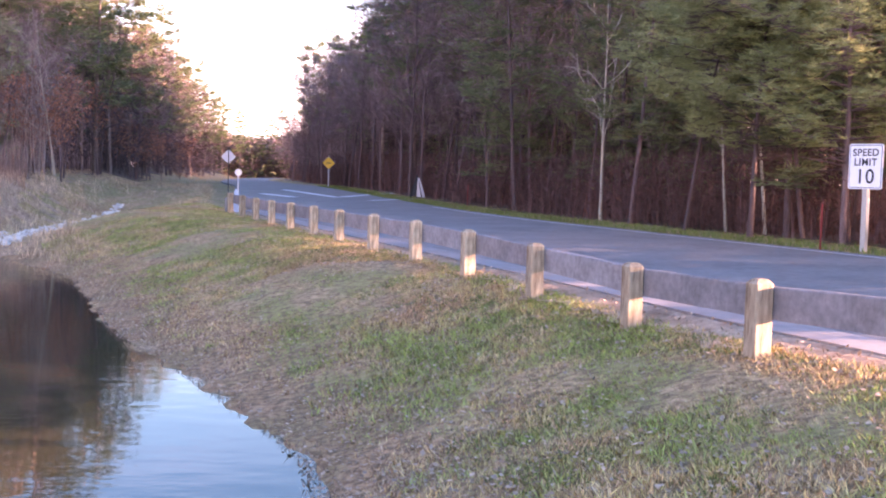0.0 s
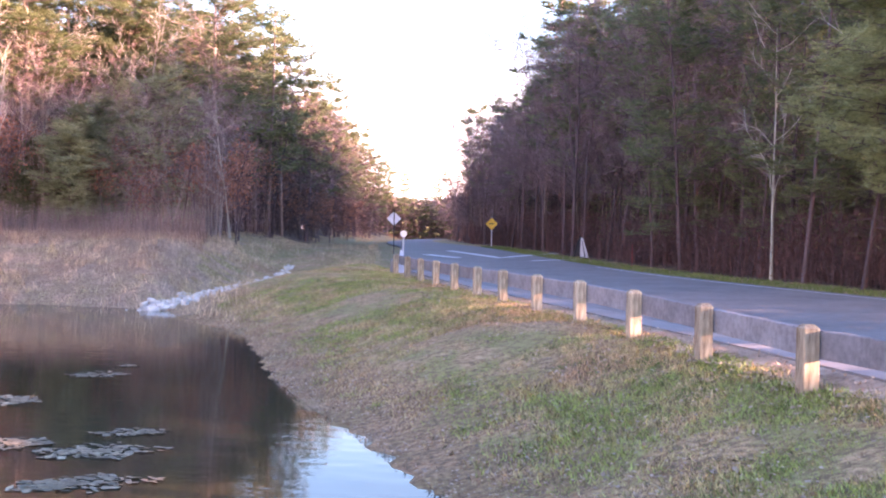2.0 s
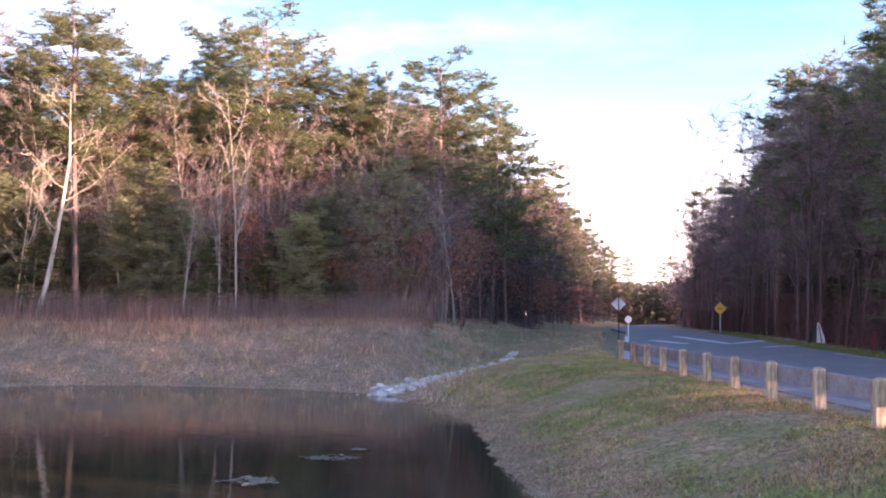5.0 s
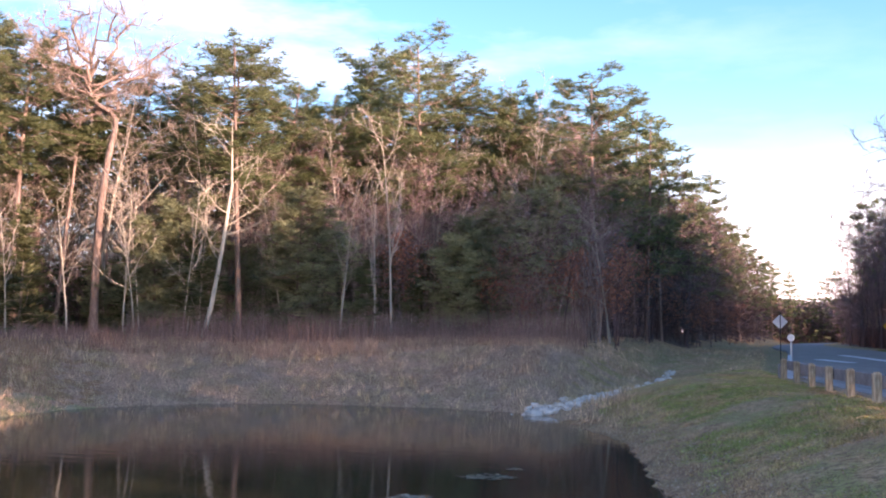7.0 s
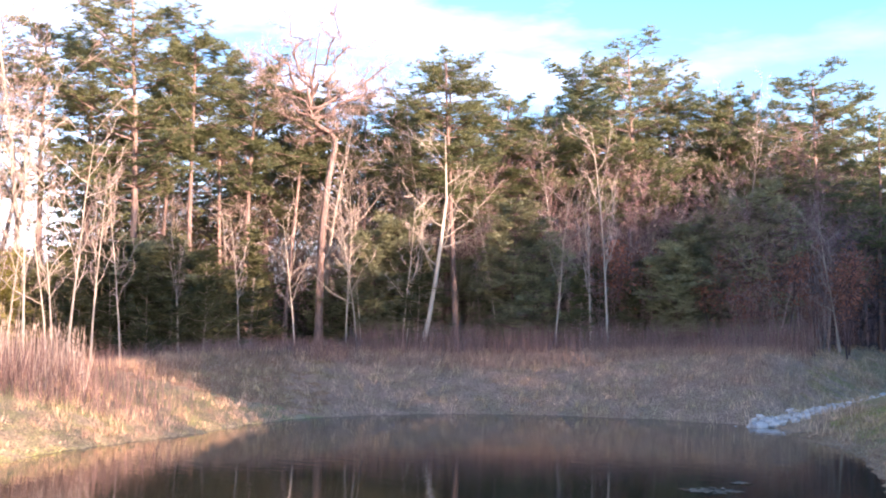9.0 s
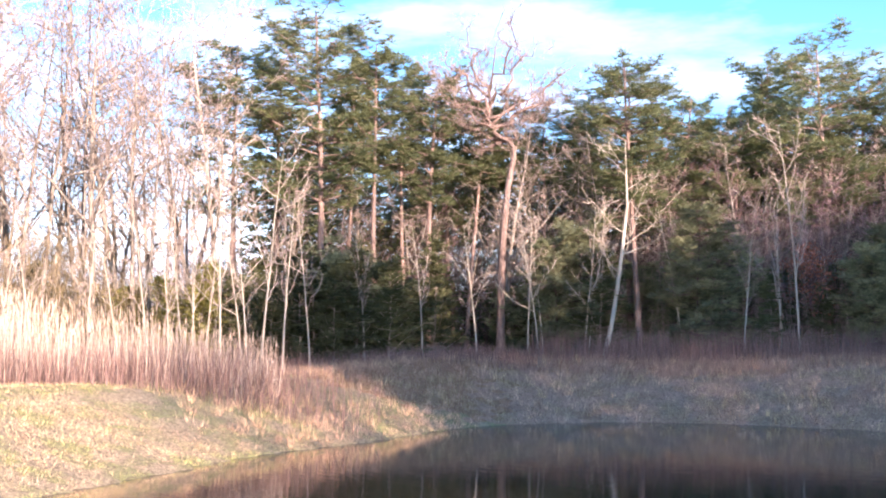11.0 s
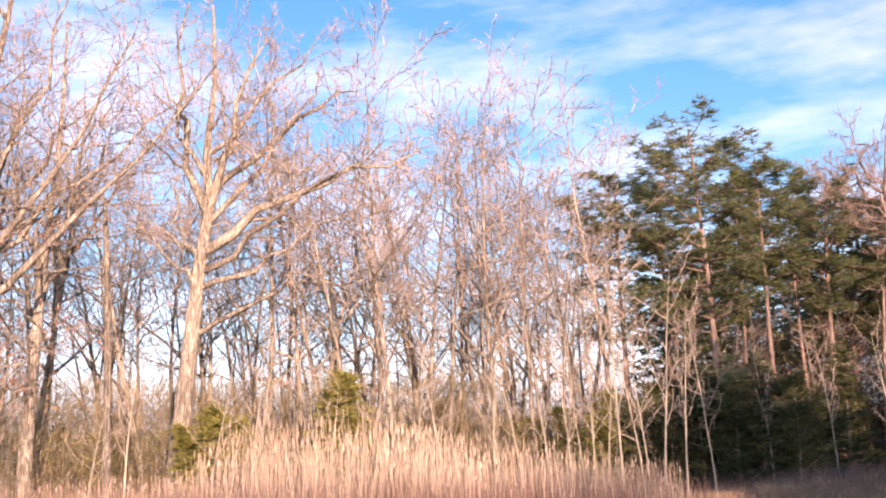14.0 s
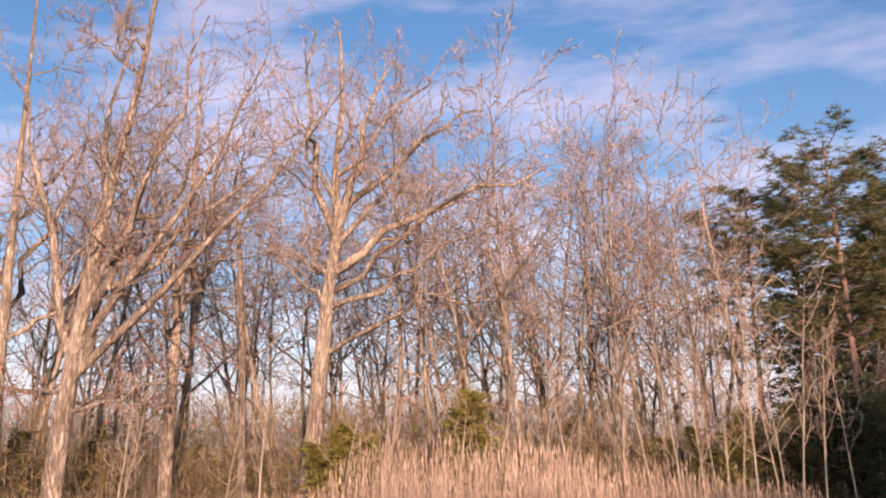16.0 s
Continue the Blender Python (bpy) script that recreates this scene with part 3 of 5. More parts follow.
def cone_evergreen(seed, tall, reach, rows, count=12):
    random.seed(seed)
    wood, green = Geo(), Geo()
    pts = wander(Vector((0, 0, -0.1)), Vector((0, 0, 1)), tall, 6, 0.03)
    wood.tube(pts, [0.06 * (1 - 0.14 * i) for i in range(len(pts))], 5)
    for i in range(rows):
        u = 0.04 + 0.95 * (i + random.random()) / rows
        p, _ = at_along(pts, u)
        a = random.uniform(0, 2 * math.pi)
        span = reach * (1.02 - u) ** 0.7 * random.uniform(0.55, 1.2)
        out = Vector((math.cos(a), math.sin(a), random.uniform(0.0, 0.5)))
        br = wander(p, out, span, 3, 0.12, 0.03)
        wood.tube(br, [0.018, 0.014, 0.01, 0.005], 3)
        for j in range(7):
            q, way = at_along(br, random.uniform(0.2, 1))
            q = q + Vector((random.gauss(0, 0.14), random.gauss(0, 0.14), random.gauss(0, 0.10)))
            tuft(green, q, way, random.uniform(0.26, 0.44), count, 0.022)
    return wood, green


def tree_thing(kind, wood, bark, crown=None, leaf=None, crown_label="", boughs=()):
    """One tree as meshes to be shared: (kind, trunk mesh, crown mesh, crown's label, limb meshes)."""
    return kind, wood.mesh("trunk", bark, True), (crown.mesh("crown", leaf) if crown else None), crown_label, [b.mesh("limb", bark, True) for b in boughs]


def plant(kit, x, y, turn, size, label, category, group, stretch=1.0, tilt=0.0):
    kind, trunk, crown, crown_label, boughs = kit
    e = new(kind)
    e.empty_display_size = 0.3
    e.matrix_basis = Matrix.Translation((x, y, height(x, y) - 0.05)) @ Matrix.Rotation(turn, 4, "Z") @ Matrix.Rotation(tilt, 4, "X") @ Matrix.Diagonal((size, size, size * stretch, 1))
    part("trunk", trunk, None, e)
    for b in boughs:
        part("limb", b, None, e)
    if crown:
        part("crown", crown, None, e, crown_label)
    return tagged(e, label, category, group)


def leaves_at(tips, share, size, count):
    g = Geo()
    for p in tips:
        if random.random() < share:
            for _ in range(count):
                d = Vector((random.gauss(0, 1), random.gauss(0, 1), random.gauss(-0.3, 0.7))).normalized()
                q = p + d * random.uniform(0, 0.35)
                g.leaf(q, q + d * size * random.uniform(0.7, 1.3), size * 0.33)
    return g


def pine_kit(seed, thick, crown_from, reach, whorls, lean, tall=15.5, bark=M_PINEBARK, leaf=M_NEEDLE, **more):
    wood, green = pine_tree(seed, tall, thick, crown_from, reach, whorls, lean, **more)
    return tree_thing("pine_tree", wood, bark, green, leaf)


PINES = [pine_kit(*row, tufts=26) for row in ((1, .16, .58, 3.0, 14, .02), (2, .13, .63, 2.6, 12, -.03), (3, .18, .54, 3.4, 15, .0), (4, .14, .66, 2.9, 12, .05))]
WIDE = [pine_kit(*row, tufts=34, top=0.5, flat=0.45) for row in ((6, .20, .42, 4.3, 17, .0), (7, .19, .48, 3.9, 15, -.02))]
EDGE = [pine_kit(*row, tufts=19, bark=M_DARKBARK) for row in ((8, .095, .14, 3.4, 18, .05), (9, .08, .20, 2.9, 16, -.07))]
FARPINE = [pine_kit(*row, tufts=14, count=9, needle=0.045, clump=(0.32, 0.6)) for row in ((61, .16, .28, 3.3, 11, .02), (62, .14, .40, 3.0, 10, .0))]
def bare_kit(kind, bark, twig, *how):
    wood, _, fine, boughs = bare_tree(*how)
    if kind == "bare_tree":   # thin and far inside the woods: one stem
        for b in boughs:
            wood.add(b)
        boughs = ()
    return tree_thing(kind, wood, bark, fine, twig, "fine bare twigs", boughs)


OAKS = [bare_kit("hardwood_tree", M_BARK, M_TWIG, s, 15, th, c, r, wb, (ln, 0), 1, 0.2, 0.30, 0.006, (0.35, 0.75))
        for s, th, c, r, wb, ln in ((11, .15, (14, 5, 4, 2), .42, .06, .03), (12, .13, (14, 5, 4, 2), .38, .07, -.04), (13, .12, (13, 5, 4, 2), .45, .06, .05), (14, .10, (13, 5, 4, 2), .36, .05, .0))]
DARKS = [bare_kit("bare_tree", M_DARKBARK, M_DARKTWIG, s, 13, th, c, r, wb, (ln, 0), 1, 0.2, 0.22, 0.0065, (0.45, 1.0))
         for s, th, c, r, wb, ln in ((21, .10, (12, 4, 4, 5), .38, .04, .02), (22, .08, (12, 4, 4, 5), .34, .05, -.05), (23, .09, (11, 4, 4, 5), .40, .05, .06))]
SAPS = [bare_kit("bare_sapling", M_PALEBARK, M_TWIG, s, 8, th, c, r, wb, (ln, 0), fk, 0.3, 0.28, 0.0045)
        for s, th, c, r, wb, ln, fk in ((31, .05, (12, 5, 4), .30, .02, .03, 1), (32, .042, (11, 5, 4), .28, .025, -.03, 2), (33, .055, (13, 5, 4), .33, .025, .02, 1), (34, .045, (10, 5, 4), .32, .04, .0, 1))]
CONES = [tree_thing("young_evergreen", *(lambda a: (a[0], M_BARK, a[1], M_CEDAR))(cone_evergreen(s, 4.2, rc, n))) for s, rc, n in ((41, 1.7, 44), (42, 1.35, 40), (43, 2.2, 48))]


def rust_sapling(seed):
    g, tips, fine, boughs = bare_tree(seed, 5, 0.05, (10, 5, 4), 0.40, 0.07)
    for b in boughs + [fine]:
        g.add(b)
    return tree_thing("leafy_sapling", g, M_DARKBARK, leaves_at(tips, 0.8, 0.13, 4), M_RUST, "dry rust-brown leaves")


RUSTS = [rust_sapling(51), rust_sapling(52)]

L_PINE = "tall pine with reddish trunk and layered olive-green crown"
L_EDGE = "roadside pine with low dark green boughs"
L_DARK = "thin leafless tree with dark purple-brown bark and fine twigs"
L_OAK = "leafless hardwood with grey-brown trunk and spreading twigs"
L_SAP = "slender pale leafless sapling at the wood's edge"
L_CONE = "bushy young evergreen under the taller trees"
L_RUST = "small tree holding dry rust-brown leaves"


def any_of(kits):
    return kits[random.randrange(len(kits))]


def scatter(kits, place, count, sizes, label, category, group, seed, gap=1.6, stretch=(0.9, 1.1), lean=0.045):
    """Trees of one kind over a stretch of the plan, kept apart."""
    random.seed(seed)
    done = []
    for _ in range(count * 12):
        if len(done) >= count:
            break
        p = place()
        if all((p - q).length > gap for q in done):
            done.append(p)
            plant(any_of(kits), p.x, p.y, random.uniform(0, 6.28), random.uniform(*sizes), label, category, group, random.uniform(*stretch), random.gauss(0, lean))


def stand(kits, rows, built, label, category, group, seed):
    """Single trees by degrees to the left, metres off and height over the ground; built: the height of the kit."""
    random.seed(seed)
    for az, d, tall in rows:
        p = polar(az, d)
        k = tall / built
        plant(any_of(kits), p.x, p.y, random.uniform(0, 6.28), k ** 0.6, label, category, group, k ** 0.4)


def beside_road(a0, a1, s0, s1, power=1.0):
    return lambda: road_point(random.uniform(a0, a1), s0 + (s1 - s0) * random.random() ** power)


def in_arc(z0, z1, d0, d1):
    return lambda: polar(random.uniform(z0, z1), random.uniform(d0, d1))


def left_edge(off0, off1, t0, t1):
    a, b = polar(18.0, 64), polar(11.5, 175)
    side = Vector((-(b - a).y, (b - a).x)).normalized()
    return lambda: a.lerp(b, random.uniform(t0, t1)) + side * random.uniform(off0, off1)


# the woods across the road
G = "woods across the road"
stand(EDGE, [(-20.0, 27, 13), (-17.2, 28.5, 12.5), (-9.5, 34.5, 13), (-3.6, 43, 13.5)], 15.5, L_EDGE, "tree", G, 100)
scatter(EDGE, beside_road(18.5, 23, 20, 52), 11, (0.85, 0.98), L_EDGE, "tree", G, 101, 2.4)
scatter(PINES, beside_road(24, 34, 15, 95), 26, (0.85, 0.98), L_PINE, "tree", G, 102, 2.4)
scatter(FARPINE, beside_road(20, 30, 96, 190), 30, (0.50, 0.64), L_EDGE, "tree", G, 97, 2.4)
scatter(FARPINE, beside_road(17.6, 27, 44, 74), 26, (0.92, 1.04), L_EDGE, "tree", G, 107, 2.2)
scatter(FARPINE, beside_road(18, 27, 74, 100), 18, (0.70, 0.84), L_EDGE, "tree", G, 106, 2.2)
scatter(DARKS, beside_road(17.2, 25, 15, 60), 38, (0.7, 1.0), L_DARK, "tree", G, 103, 1.2)
scatter(DARKS, beside_road(16.6, 22, 40, 75), 44, (0.85, 1.02), L_DARK, "tree", G, 108, 1.0)
scatter(DARKS, beside_road(16.6, 22, 75, 112), 34, (0.78, 0.95), L_DARK, "tree", G, 92, 1.0)
scatter(DARKS, beside_road(16.8, 28, 105, 200), 40, (0.55, 0.72), L_DARK, "tree", G, 104, 1.4)
scatter(CONES, beside_road(18, 26, 19, 55), 8, (0.8, 1.4), L_CONE, "tree", G, 105, 2)
stand(SAPS, [(-14.3, 31, 8), (-16.2, 29.5, 8.5), (-8.0, 36, 8)], 7.6, L_SAP, "tree", G, 106)
# unseen low evergreens, added to keep sun off the guard rail's foot
scatter(CONES, beside_road(17.6, 20.5, 3, 16), 11, (0.85, 1.2), L_CONE, "tree", G, 95, 1.2)
# out of view: bare trees added to throw shadow streaks over the left bank
scatter(DARKS, beside_road(18, 30, 4.5, 15), 20, (0.9, 1.1), L_DARK, "tree", G, 98, 2.5)
# hidden behind the front rows, added to shade the trees left of the road
scatter(FARPINE, beside_road(36, 60, 90, 200), 26, (1.0, 1.1), L_PINE, "tree", G, 96, 3)
# tall pines outside the view, added to shade the undergrowth past the pond
scatter(PINES, beside_road(18.2, 22.5, 15.5, 20), 6, (1.02, 1.16), L_PINE, "tree", G, 99, 2.2)
YOUNG = [pine_kit(*row, tall=9.0, bark=M_DARKBARK, leaf=M_LITNEEDLE, tufts=62, count=16, needle=0.011, top=0.4, flat=0.5, clump=(0.15, 0.30)) for row in ((71, .07, .26, 3.6, 15, .06), (72, .055, .34, 3.2, 13, -.09))]
stand(YOUNG, [(-15.4, 27.4, 9.0), (-12.2, 29.8, 8.6), (-19.8, 25.9, 8.5), (-18.0, 28.2, 10)], 9.0, "broad young pine reaching over the road, boughs coloured paler as if lit", "tree", G, 94)
# the woods past the pond
G = "woods past the pond"
stand(PINES, [(49.3, 54, 14), (47.4, 56, 13), (44.8, 57, 13.5), (43.4, 56, 13.2), (38.5, 53, 14.3), (36.4, 58, 13.5), (32.5, 60, 16), (27, 60, 14.5), (23.2, 62, 12.5), (25, 60, 13.5), (34, 59, 12.5),
              (50.6, 58, 14.5), (52.2, 53, 15), (53.6, 56, 15.3), (40.2, 60, 13.5), (41.8, 59, 13.2)], 15.5, L_PINE, "tree", G, 119)
stand(WIDE, [(29.4, 58, 15.8), (20.4, 59, 14.2), (55.0, 52, 16.8), (59.4, 56, 15.8), (57.2, 54, 14.6), (38.9, 55, 14.6), (31.2, 64, 15), (26.6, 62, 13.5), (48.4, 60, 14)], 15.5, L_PINE, "tree", G, 120)
scatter(PINES, in_arc(20, 42, 58, 72), 16, (0.75, 0.9), L_PINE, "tree", G, 111, 2.4)
scatter(EDGE, in_arc(20.5, 36, 60, 68), 8, (0.7, 0.85), L_EDGE, "tree", G, 110, 3)
scatter(FARPINE, in_arc(19.5, 39, 72, 95), 24, (0.8, 0.95), L_PINE, "tree", G, 113, 3)
scatter(OAKS, in_arc(20.5, 57, 54, 68), 34, (0.75, 0.95), L_OAK, "tree", G, 114, 1.7)
scatter(DARKS, in_arc(20.2, 38, 55, 70), 40, (0.65, 0.9), L_DARK, "tree", G, 115, 1.2)
scatter(DARKS, in_arc(36, 57, 56, 70), 20, (0.65, 0.9), L_DARK, "tree", G, 109, 1.4)
scatter(CONES, in_arc(24, 45, 52, 60), 13, (0.7, 1.3), L_CONE, "tree", G, 116, 1.8)
scatter(CONES, in_arc(48.5, 60, 51, 58), 15, (0.8, 1.3), L_CONE, "tree", G, 126, 1.8)
scatter(RUSTS, in_arc(19, 31, 52.5, 59), 20, (0.6, 1.1), L_RUST, "tree", G, 117, 1.5)
stand(SAPS, [(41.1, 52, 7.5), (33.4, 52, 8), (31.6, 52, 8.5), (30.7, 52, 12), (46.8, 51, 6.5), (43.6, 51.5, 8), (44.2, 51.5, 7), (19.6, 56, 7), (36.3, 53, 8), (49.6, 50, 7), (52.6, 49, 7)], 7.6, L_SAP, "tree", G, 118)
SOFT = [pine_kit(*row, tall=6.5, bark=M_DARKBARK, leaf=M_SOFTNEEDLE, tufts=26, count=15, needle=0.02, top=0.25, flat=0.6) for row in ((81, .06, .06, 2.3, 17, .02), (82, .05, .10, 1.9, 16, -.03), (83, .06, .04, 2.7, 18, .0))]
stand(SOFT, [(42.6, 52.5, 5.8), (41.4, 53.5, 6.4), (35.6, 53, 7.0), (34.5, 54, 5.6), (27.2, 53, 5.2), (26.3, 54, 6.2), (23.6, 57, 8.2), (24.6, 59, 8.6), (38.4, 55, 4.6), (53.9, 51, 5.4), (50.8, 53, 3.8), (44.9, 54, 3.4), (29.0, 56, 4.0)], 6.5,
      "soft young pine with drooping mid-green boughs", "tree", G, 132)
# the wood's edge running off beside the road
G = "woods left of the road"
stand(FARPINE, [(17.6, 69, 14.0), (16.9, 76, 13.6), (18.3, 72, 15), (16.0, 86, 13.2), (15.2, 97, 13), (14.4, 112, 12.5), (13.7, 125, 13), (13.0, 140, 12.5), (12.4, 155, 12), (14.0, 132, 13)], 15.5, L_PINE, "tree", G, 125)
scatter(EDGE, left_edge(3, 9, 0.05, 0.6), 8, (0.75, 0.9), L_EDGE, "tree", G, 124, 4)
scatter(FARPINE, left_edge(2, 16, 0, 1.0), 34, (0.85, 1.02), L_PINE, "tree", G, 121, 2.6)
scatter(DARKS, left_edge(0, 12, 0, 0.6), 34, (0.75, 1.0), L_DARK, "tree", G, 122, 1.3)
scatter(RUSTS, left_edge(-0.5, 5, 0, 0.6), 18, (0.7, 1.1), L_RUST, "tree", G, 123, 1.5)
scatter(FARPINE, in_arc(4, 15, 185, 250), 40, (0.6, 0.85), L_PINE, "tree", "trees closing the road", 131, 3)
# the sunlit hardwoods past the reeds
G = "sunlit hardwoods"
scatter(OAKS, in_arc(60, 78, 49, 62), 32, (1.1, 1.5), L_OAK, "tree", G, 141, 2)
scatter(OAKS, in_arc(78, 104, 52, 66), 26, (1.2, 1.6), L_OAK, "tree", G, 145, 2.2)
scatter(OAKS, in_arc(58, 104, 66, 90), 30, (1.1, 1.4), L_OAK, "tree", G, 142, 2.4)
stand(OAKS, [(73.1, 46, 19), (71.3, 47, 21), (66.2, 48, 19.5), (68.6, 50, 18.5), (64.2, 50, 18.5), (76.0, 50, 19), (62.3, 51, 16)], 14.5, L_OAK, "tree", G, 146)
stand(SAPS, [(58.8, 44, 8.5), (56.8, 44, 8), (60.9, 44, 9), (55.4, 45, 7.6), (61.6, 46, 8.5), (63.4, 44, 8), (66.4, 43, 7.5), (70.6, 43, 8), (62.4, 42, 7), (59.9, 43, 9), (57.9, 43, 9.6), (78.6, 42, 7), (84.8, 41, 7), (68.8, 42, 6), (86.6, 42, 5), (75.2, 42, 5.5), (80.8, 41, 5.5), (91.5, 42, 6), (72.9, 42, 6), (64.8, 44, 6.5)], 7.6, L_SAP, "tree", G, 143)
BUSH = [tree_thing("evergreen_bush", *(lambda a: (a[0], M_BARK, a[1], M_YELLOWGREEN))(cone_evergreen(s_, 4.0, rc, n, 18))) for s_, rc, n in ((45, 1.25, 60), (46, 1.5, 64))]
stand(BUSH, [(74.2, 44.5, 5.6), (74.7, 45, 5.0), (80.3, 42.5, 4.2), (79.3, 43, 3.8), (81.6, 43.5, 3.6), (61.0, 47, 4.6), (62.4, 48, 4.0), (64.6, 50, 3.6)], 4.0, "dense yellow-green evergreen bush standing in the sun", "bush", G, 148)
stand(CONES, [(57.4, 49, 3.8), (55.9, 50, 4.6), (53.6, 50, 4.8), (54.8, 52, 5.4), (52.2, 51, 4.6), (59.0, 50, 4.2), (58.2, 51, 5.0), (56.6, 51, 5.2), (55.2, 50, 5.0), (53.0, 49.5, 5.2), (54.2, 49, 4.4), (51.4, 50, 4.6), (92.5, 52, 4.5), (96.0, 50, 4.5)], 4.2, L_CONE, "tree", G, 144)
scatter(CONES, in_arc(66, 102, 56, 70), 12, (0.7, 1.2), L_CONE, "tree", G, 147, 3)


def hero(kind, az, d, geo, bark, label, crown=None, leaf=None, crown_label="", boughs=(), twigs=M_TWIG):
    """A tree of its own shape, its x to the right as seen from the eye."""
    p = polar(az, d)
    e = plant(tree_thing(kind, geo, bark, crown, leaf, crown_label), p.x, p.y, radians(az), 1.0, label, "tree", "")
    if boughs:
        for b in boughs[0]:
            part("limb", b, bark, e, shade=True)
        part("crown", boughs[1], twigs, e, "fine pinkish twigs")
    return e


oak, arms_, _ = shaped_oak(201, [(0, -0.2), (0.45, 4), (0.85, 8), (1.1, 10.5), (1.4, 12.5), (1.3, 15), (1.6, 18), (1.5, 21.5)], 0.42,
                    [(0.55, -0.6, 8.6, 0.17, 0.2, -0.9), (0.56, 2.6, 8.2, 0.18, 0.2, -0.2), (0.60, 6.2, 4.6, 0.14, -0.3), (0.43, 8.4, 3.6, 0.19, -0.5),
                     (0.34, 6.8, 3.6, 0.12, 0.5), (0.25, 7.6, 1.4, 0.10, -1.2), (0.40, -1.4, 4.2, 0.10, 0.3), (0.34, -2.6, 2.4, 0.07, -0.3), (0.70, 4.6, 5.4, 0.10, 0.2),
                     (0.64, -2.4, 5.4, 0.10, 0.2), (0.38, 7.2, 5.0, 0.12, 0.1), (0.52, 4.8, 6.4, 0.12, 0.4)], (9, 5, 4, 2), ratio=0.42)
hero("oak_tree", 82.6, 45, oak, M_BARK, "large leafless oak with long drooping side limbs in full sun", boughs=arms_)
oak, arms_, _ = shaped_oak(202, [(0, -0.2), (0.1, 4), (0.3, 8), (0.5, 11), (0.9, 16), (1.0, 21)], 0.33,
                    [(0.42, 1.8, 7.5, 0.16, 0), (0.45, -1.6, 7.0, 0.13, 0), (0.50, 3.4, 5.5, 0.12, 0.2), (0.40, -2.8, 4.5, 0.10, 0.1), (0.6, 3.0, 6.0, 0.10, 0), (0.55, -3.2, 5.5, 0.09, 0)], (11, 5, 4, 2))
hero("oak_tree", 89.4, 47, oak, M_BARK, "leafless oak forking into several upright stems", boughs=arms_)
oak, arms_, tips = shaped_oak(203, [(0, -0.2), (0.35, 4), (0.8, 8), (1.6, 13), (2.6, 18), (3.4, 24)], 0.46,
                       [(0.30, 3.6, 11.5, 0.20, 0.2), (0.34, 6.8, 12.0, 0.17, 0.6), (0.30, 9.6, 11.5, 0.16, 0.9), (0.38, 1.6, 13.0, 0.16, 0), (0.40, 4.8, 13.0, 0.15, 0.3), (0.34, -2.6, 12.0, 0.17, 0), (0.45, 8.5, 7.5, 0.12, 0.5), (0.26, 3.4, 0.2, 0.08, -0.3), (0.28, -3.0, 0.6, 0.08, 0.2),
                        (0.5, 5.5, 6.5, 0.13, 0.4), (0.24, 4.6, 1.6, 0.08, 0.1)], (11, 6, 4, 2))
hero("oak_tree", 94.8, 44, oak, M_BARK, "massive many-stemmed oak leaning over with rust leaves low down", leaves_at([p for p in tips if 4 < p.z < 11.5], 0.10, 0.15, 3), M_RUST, "dry rust-brown leaves", boughs=arms_)
oak, arms_, _ = shaped_oak(204, [(0, -0.2), (-0.1, 5), (0.0, 10), (0.2, 17), (0.4, 23)], 0.34,
                    [(0.45, 3.0, 8.0, 0.14, 0.2), (0.5, -3.0, 7.0, 0.12, 0.1), (0.6, 3.5, 5, 0.10, 0.2), (0.4, 4.5, 4.5, 0.10, 0.3)], (10, 5, 4, 2))
hero("oak_tree", 97.2, 47, oak, M_BARK, "tall leafless oak with upswept limbs", boughs=arms_)
oak, arms_, _ = shaped_oak(205, [(0, -0.2), (0.1, 5), (0.4, 8.2), (0.7, 10.2), (-0.3, 11.0), (-0.5, 12.2), (-0.1, 15.5)], 0.21,
                    [(0.62, 1.2, 0.3, 0.16, 0.3), (0.80, -1.8, 2.8, 0.09, 0), (0.82, 2.4, 3.0, 0.09, 0), (0.70, 4.2, 3.2, 0.09, 0.4), (0.85, -2.6, 1.8, 0.07, 0), (0.55, -3.4, 0.6, 0.07, -0.2), (0.75, 3.0, 1.0, 0.07, -0.2), (0.88, 1.4, 3.4, 0.07, 0), (0.86, -1.2, 3.6, 0.07, 0), (0.72, -3.2, 2.6, 0.07, 0.2), (0.78, 3.6, 2.2, 0.07, 0.1)], (9, 5, 4, 2), own=(7, 4, 3, 2), extra=4)
hero("oak_tree", 45.6, 53, oak, M_PINEBARK, "old leafless hardwood with a crooked elbow in its trunk", boughs=arms_)
random.seed(206)
snag = Geo()
line = wander(Vector((0, 0, -0.2)), Vector((0.0, 0, 1)), 13.2, 8, 0.02)
snag.tube(line, [0.22, 0.18, 0.17, 0.16, 0.15, 0.14, 0.13, 0.115, 0.08], 7)
for _ in range(9):
    p, _w = at_along(line, random.uniform(0.45, 0.98))
    snag.spike(p, p + round_way(Vector((0, 0, 1)), random.uniform(30, 80)) * random.uniform(0.4, 1.6), 0.035)
hero("dead_tree", 85.6, 45, snag, M_BARK, "bare standing dead trunk with a broken top")
lean_ = Geo()
line = [Vector((0, 0, -0.2)), Vector((0.45, 0, 1.6)), Vector((0.75, 0.1, 3.4)), Vector((1.0, 0, 5.2)), Vector((1.25, 0.1, 7.2)), Vector((1.2, 0, 10.2))]
lean_.tube(line, [0.13, 0.11, 0.10, 0.085, 0.06, 0.015], 7)
lean_arms, lean_twigs = [], Geo()
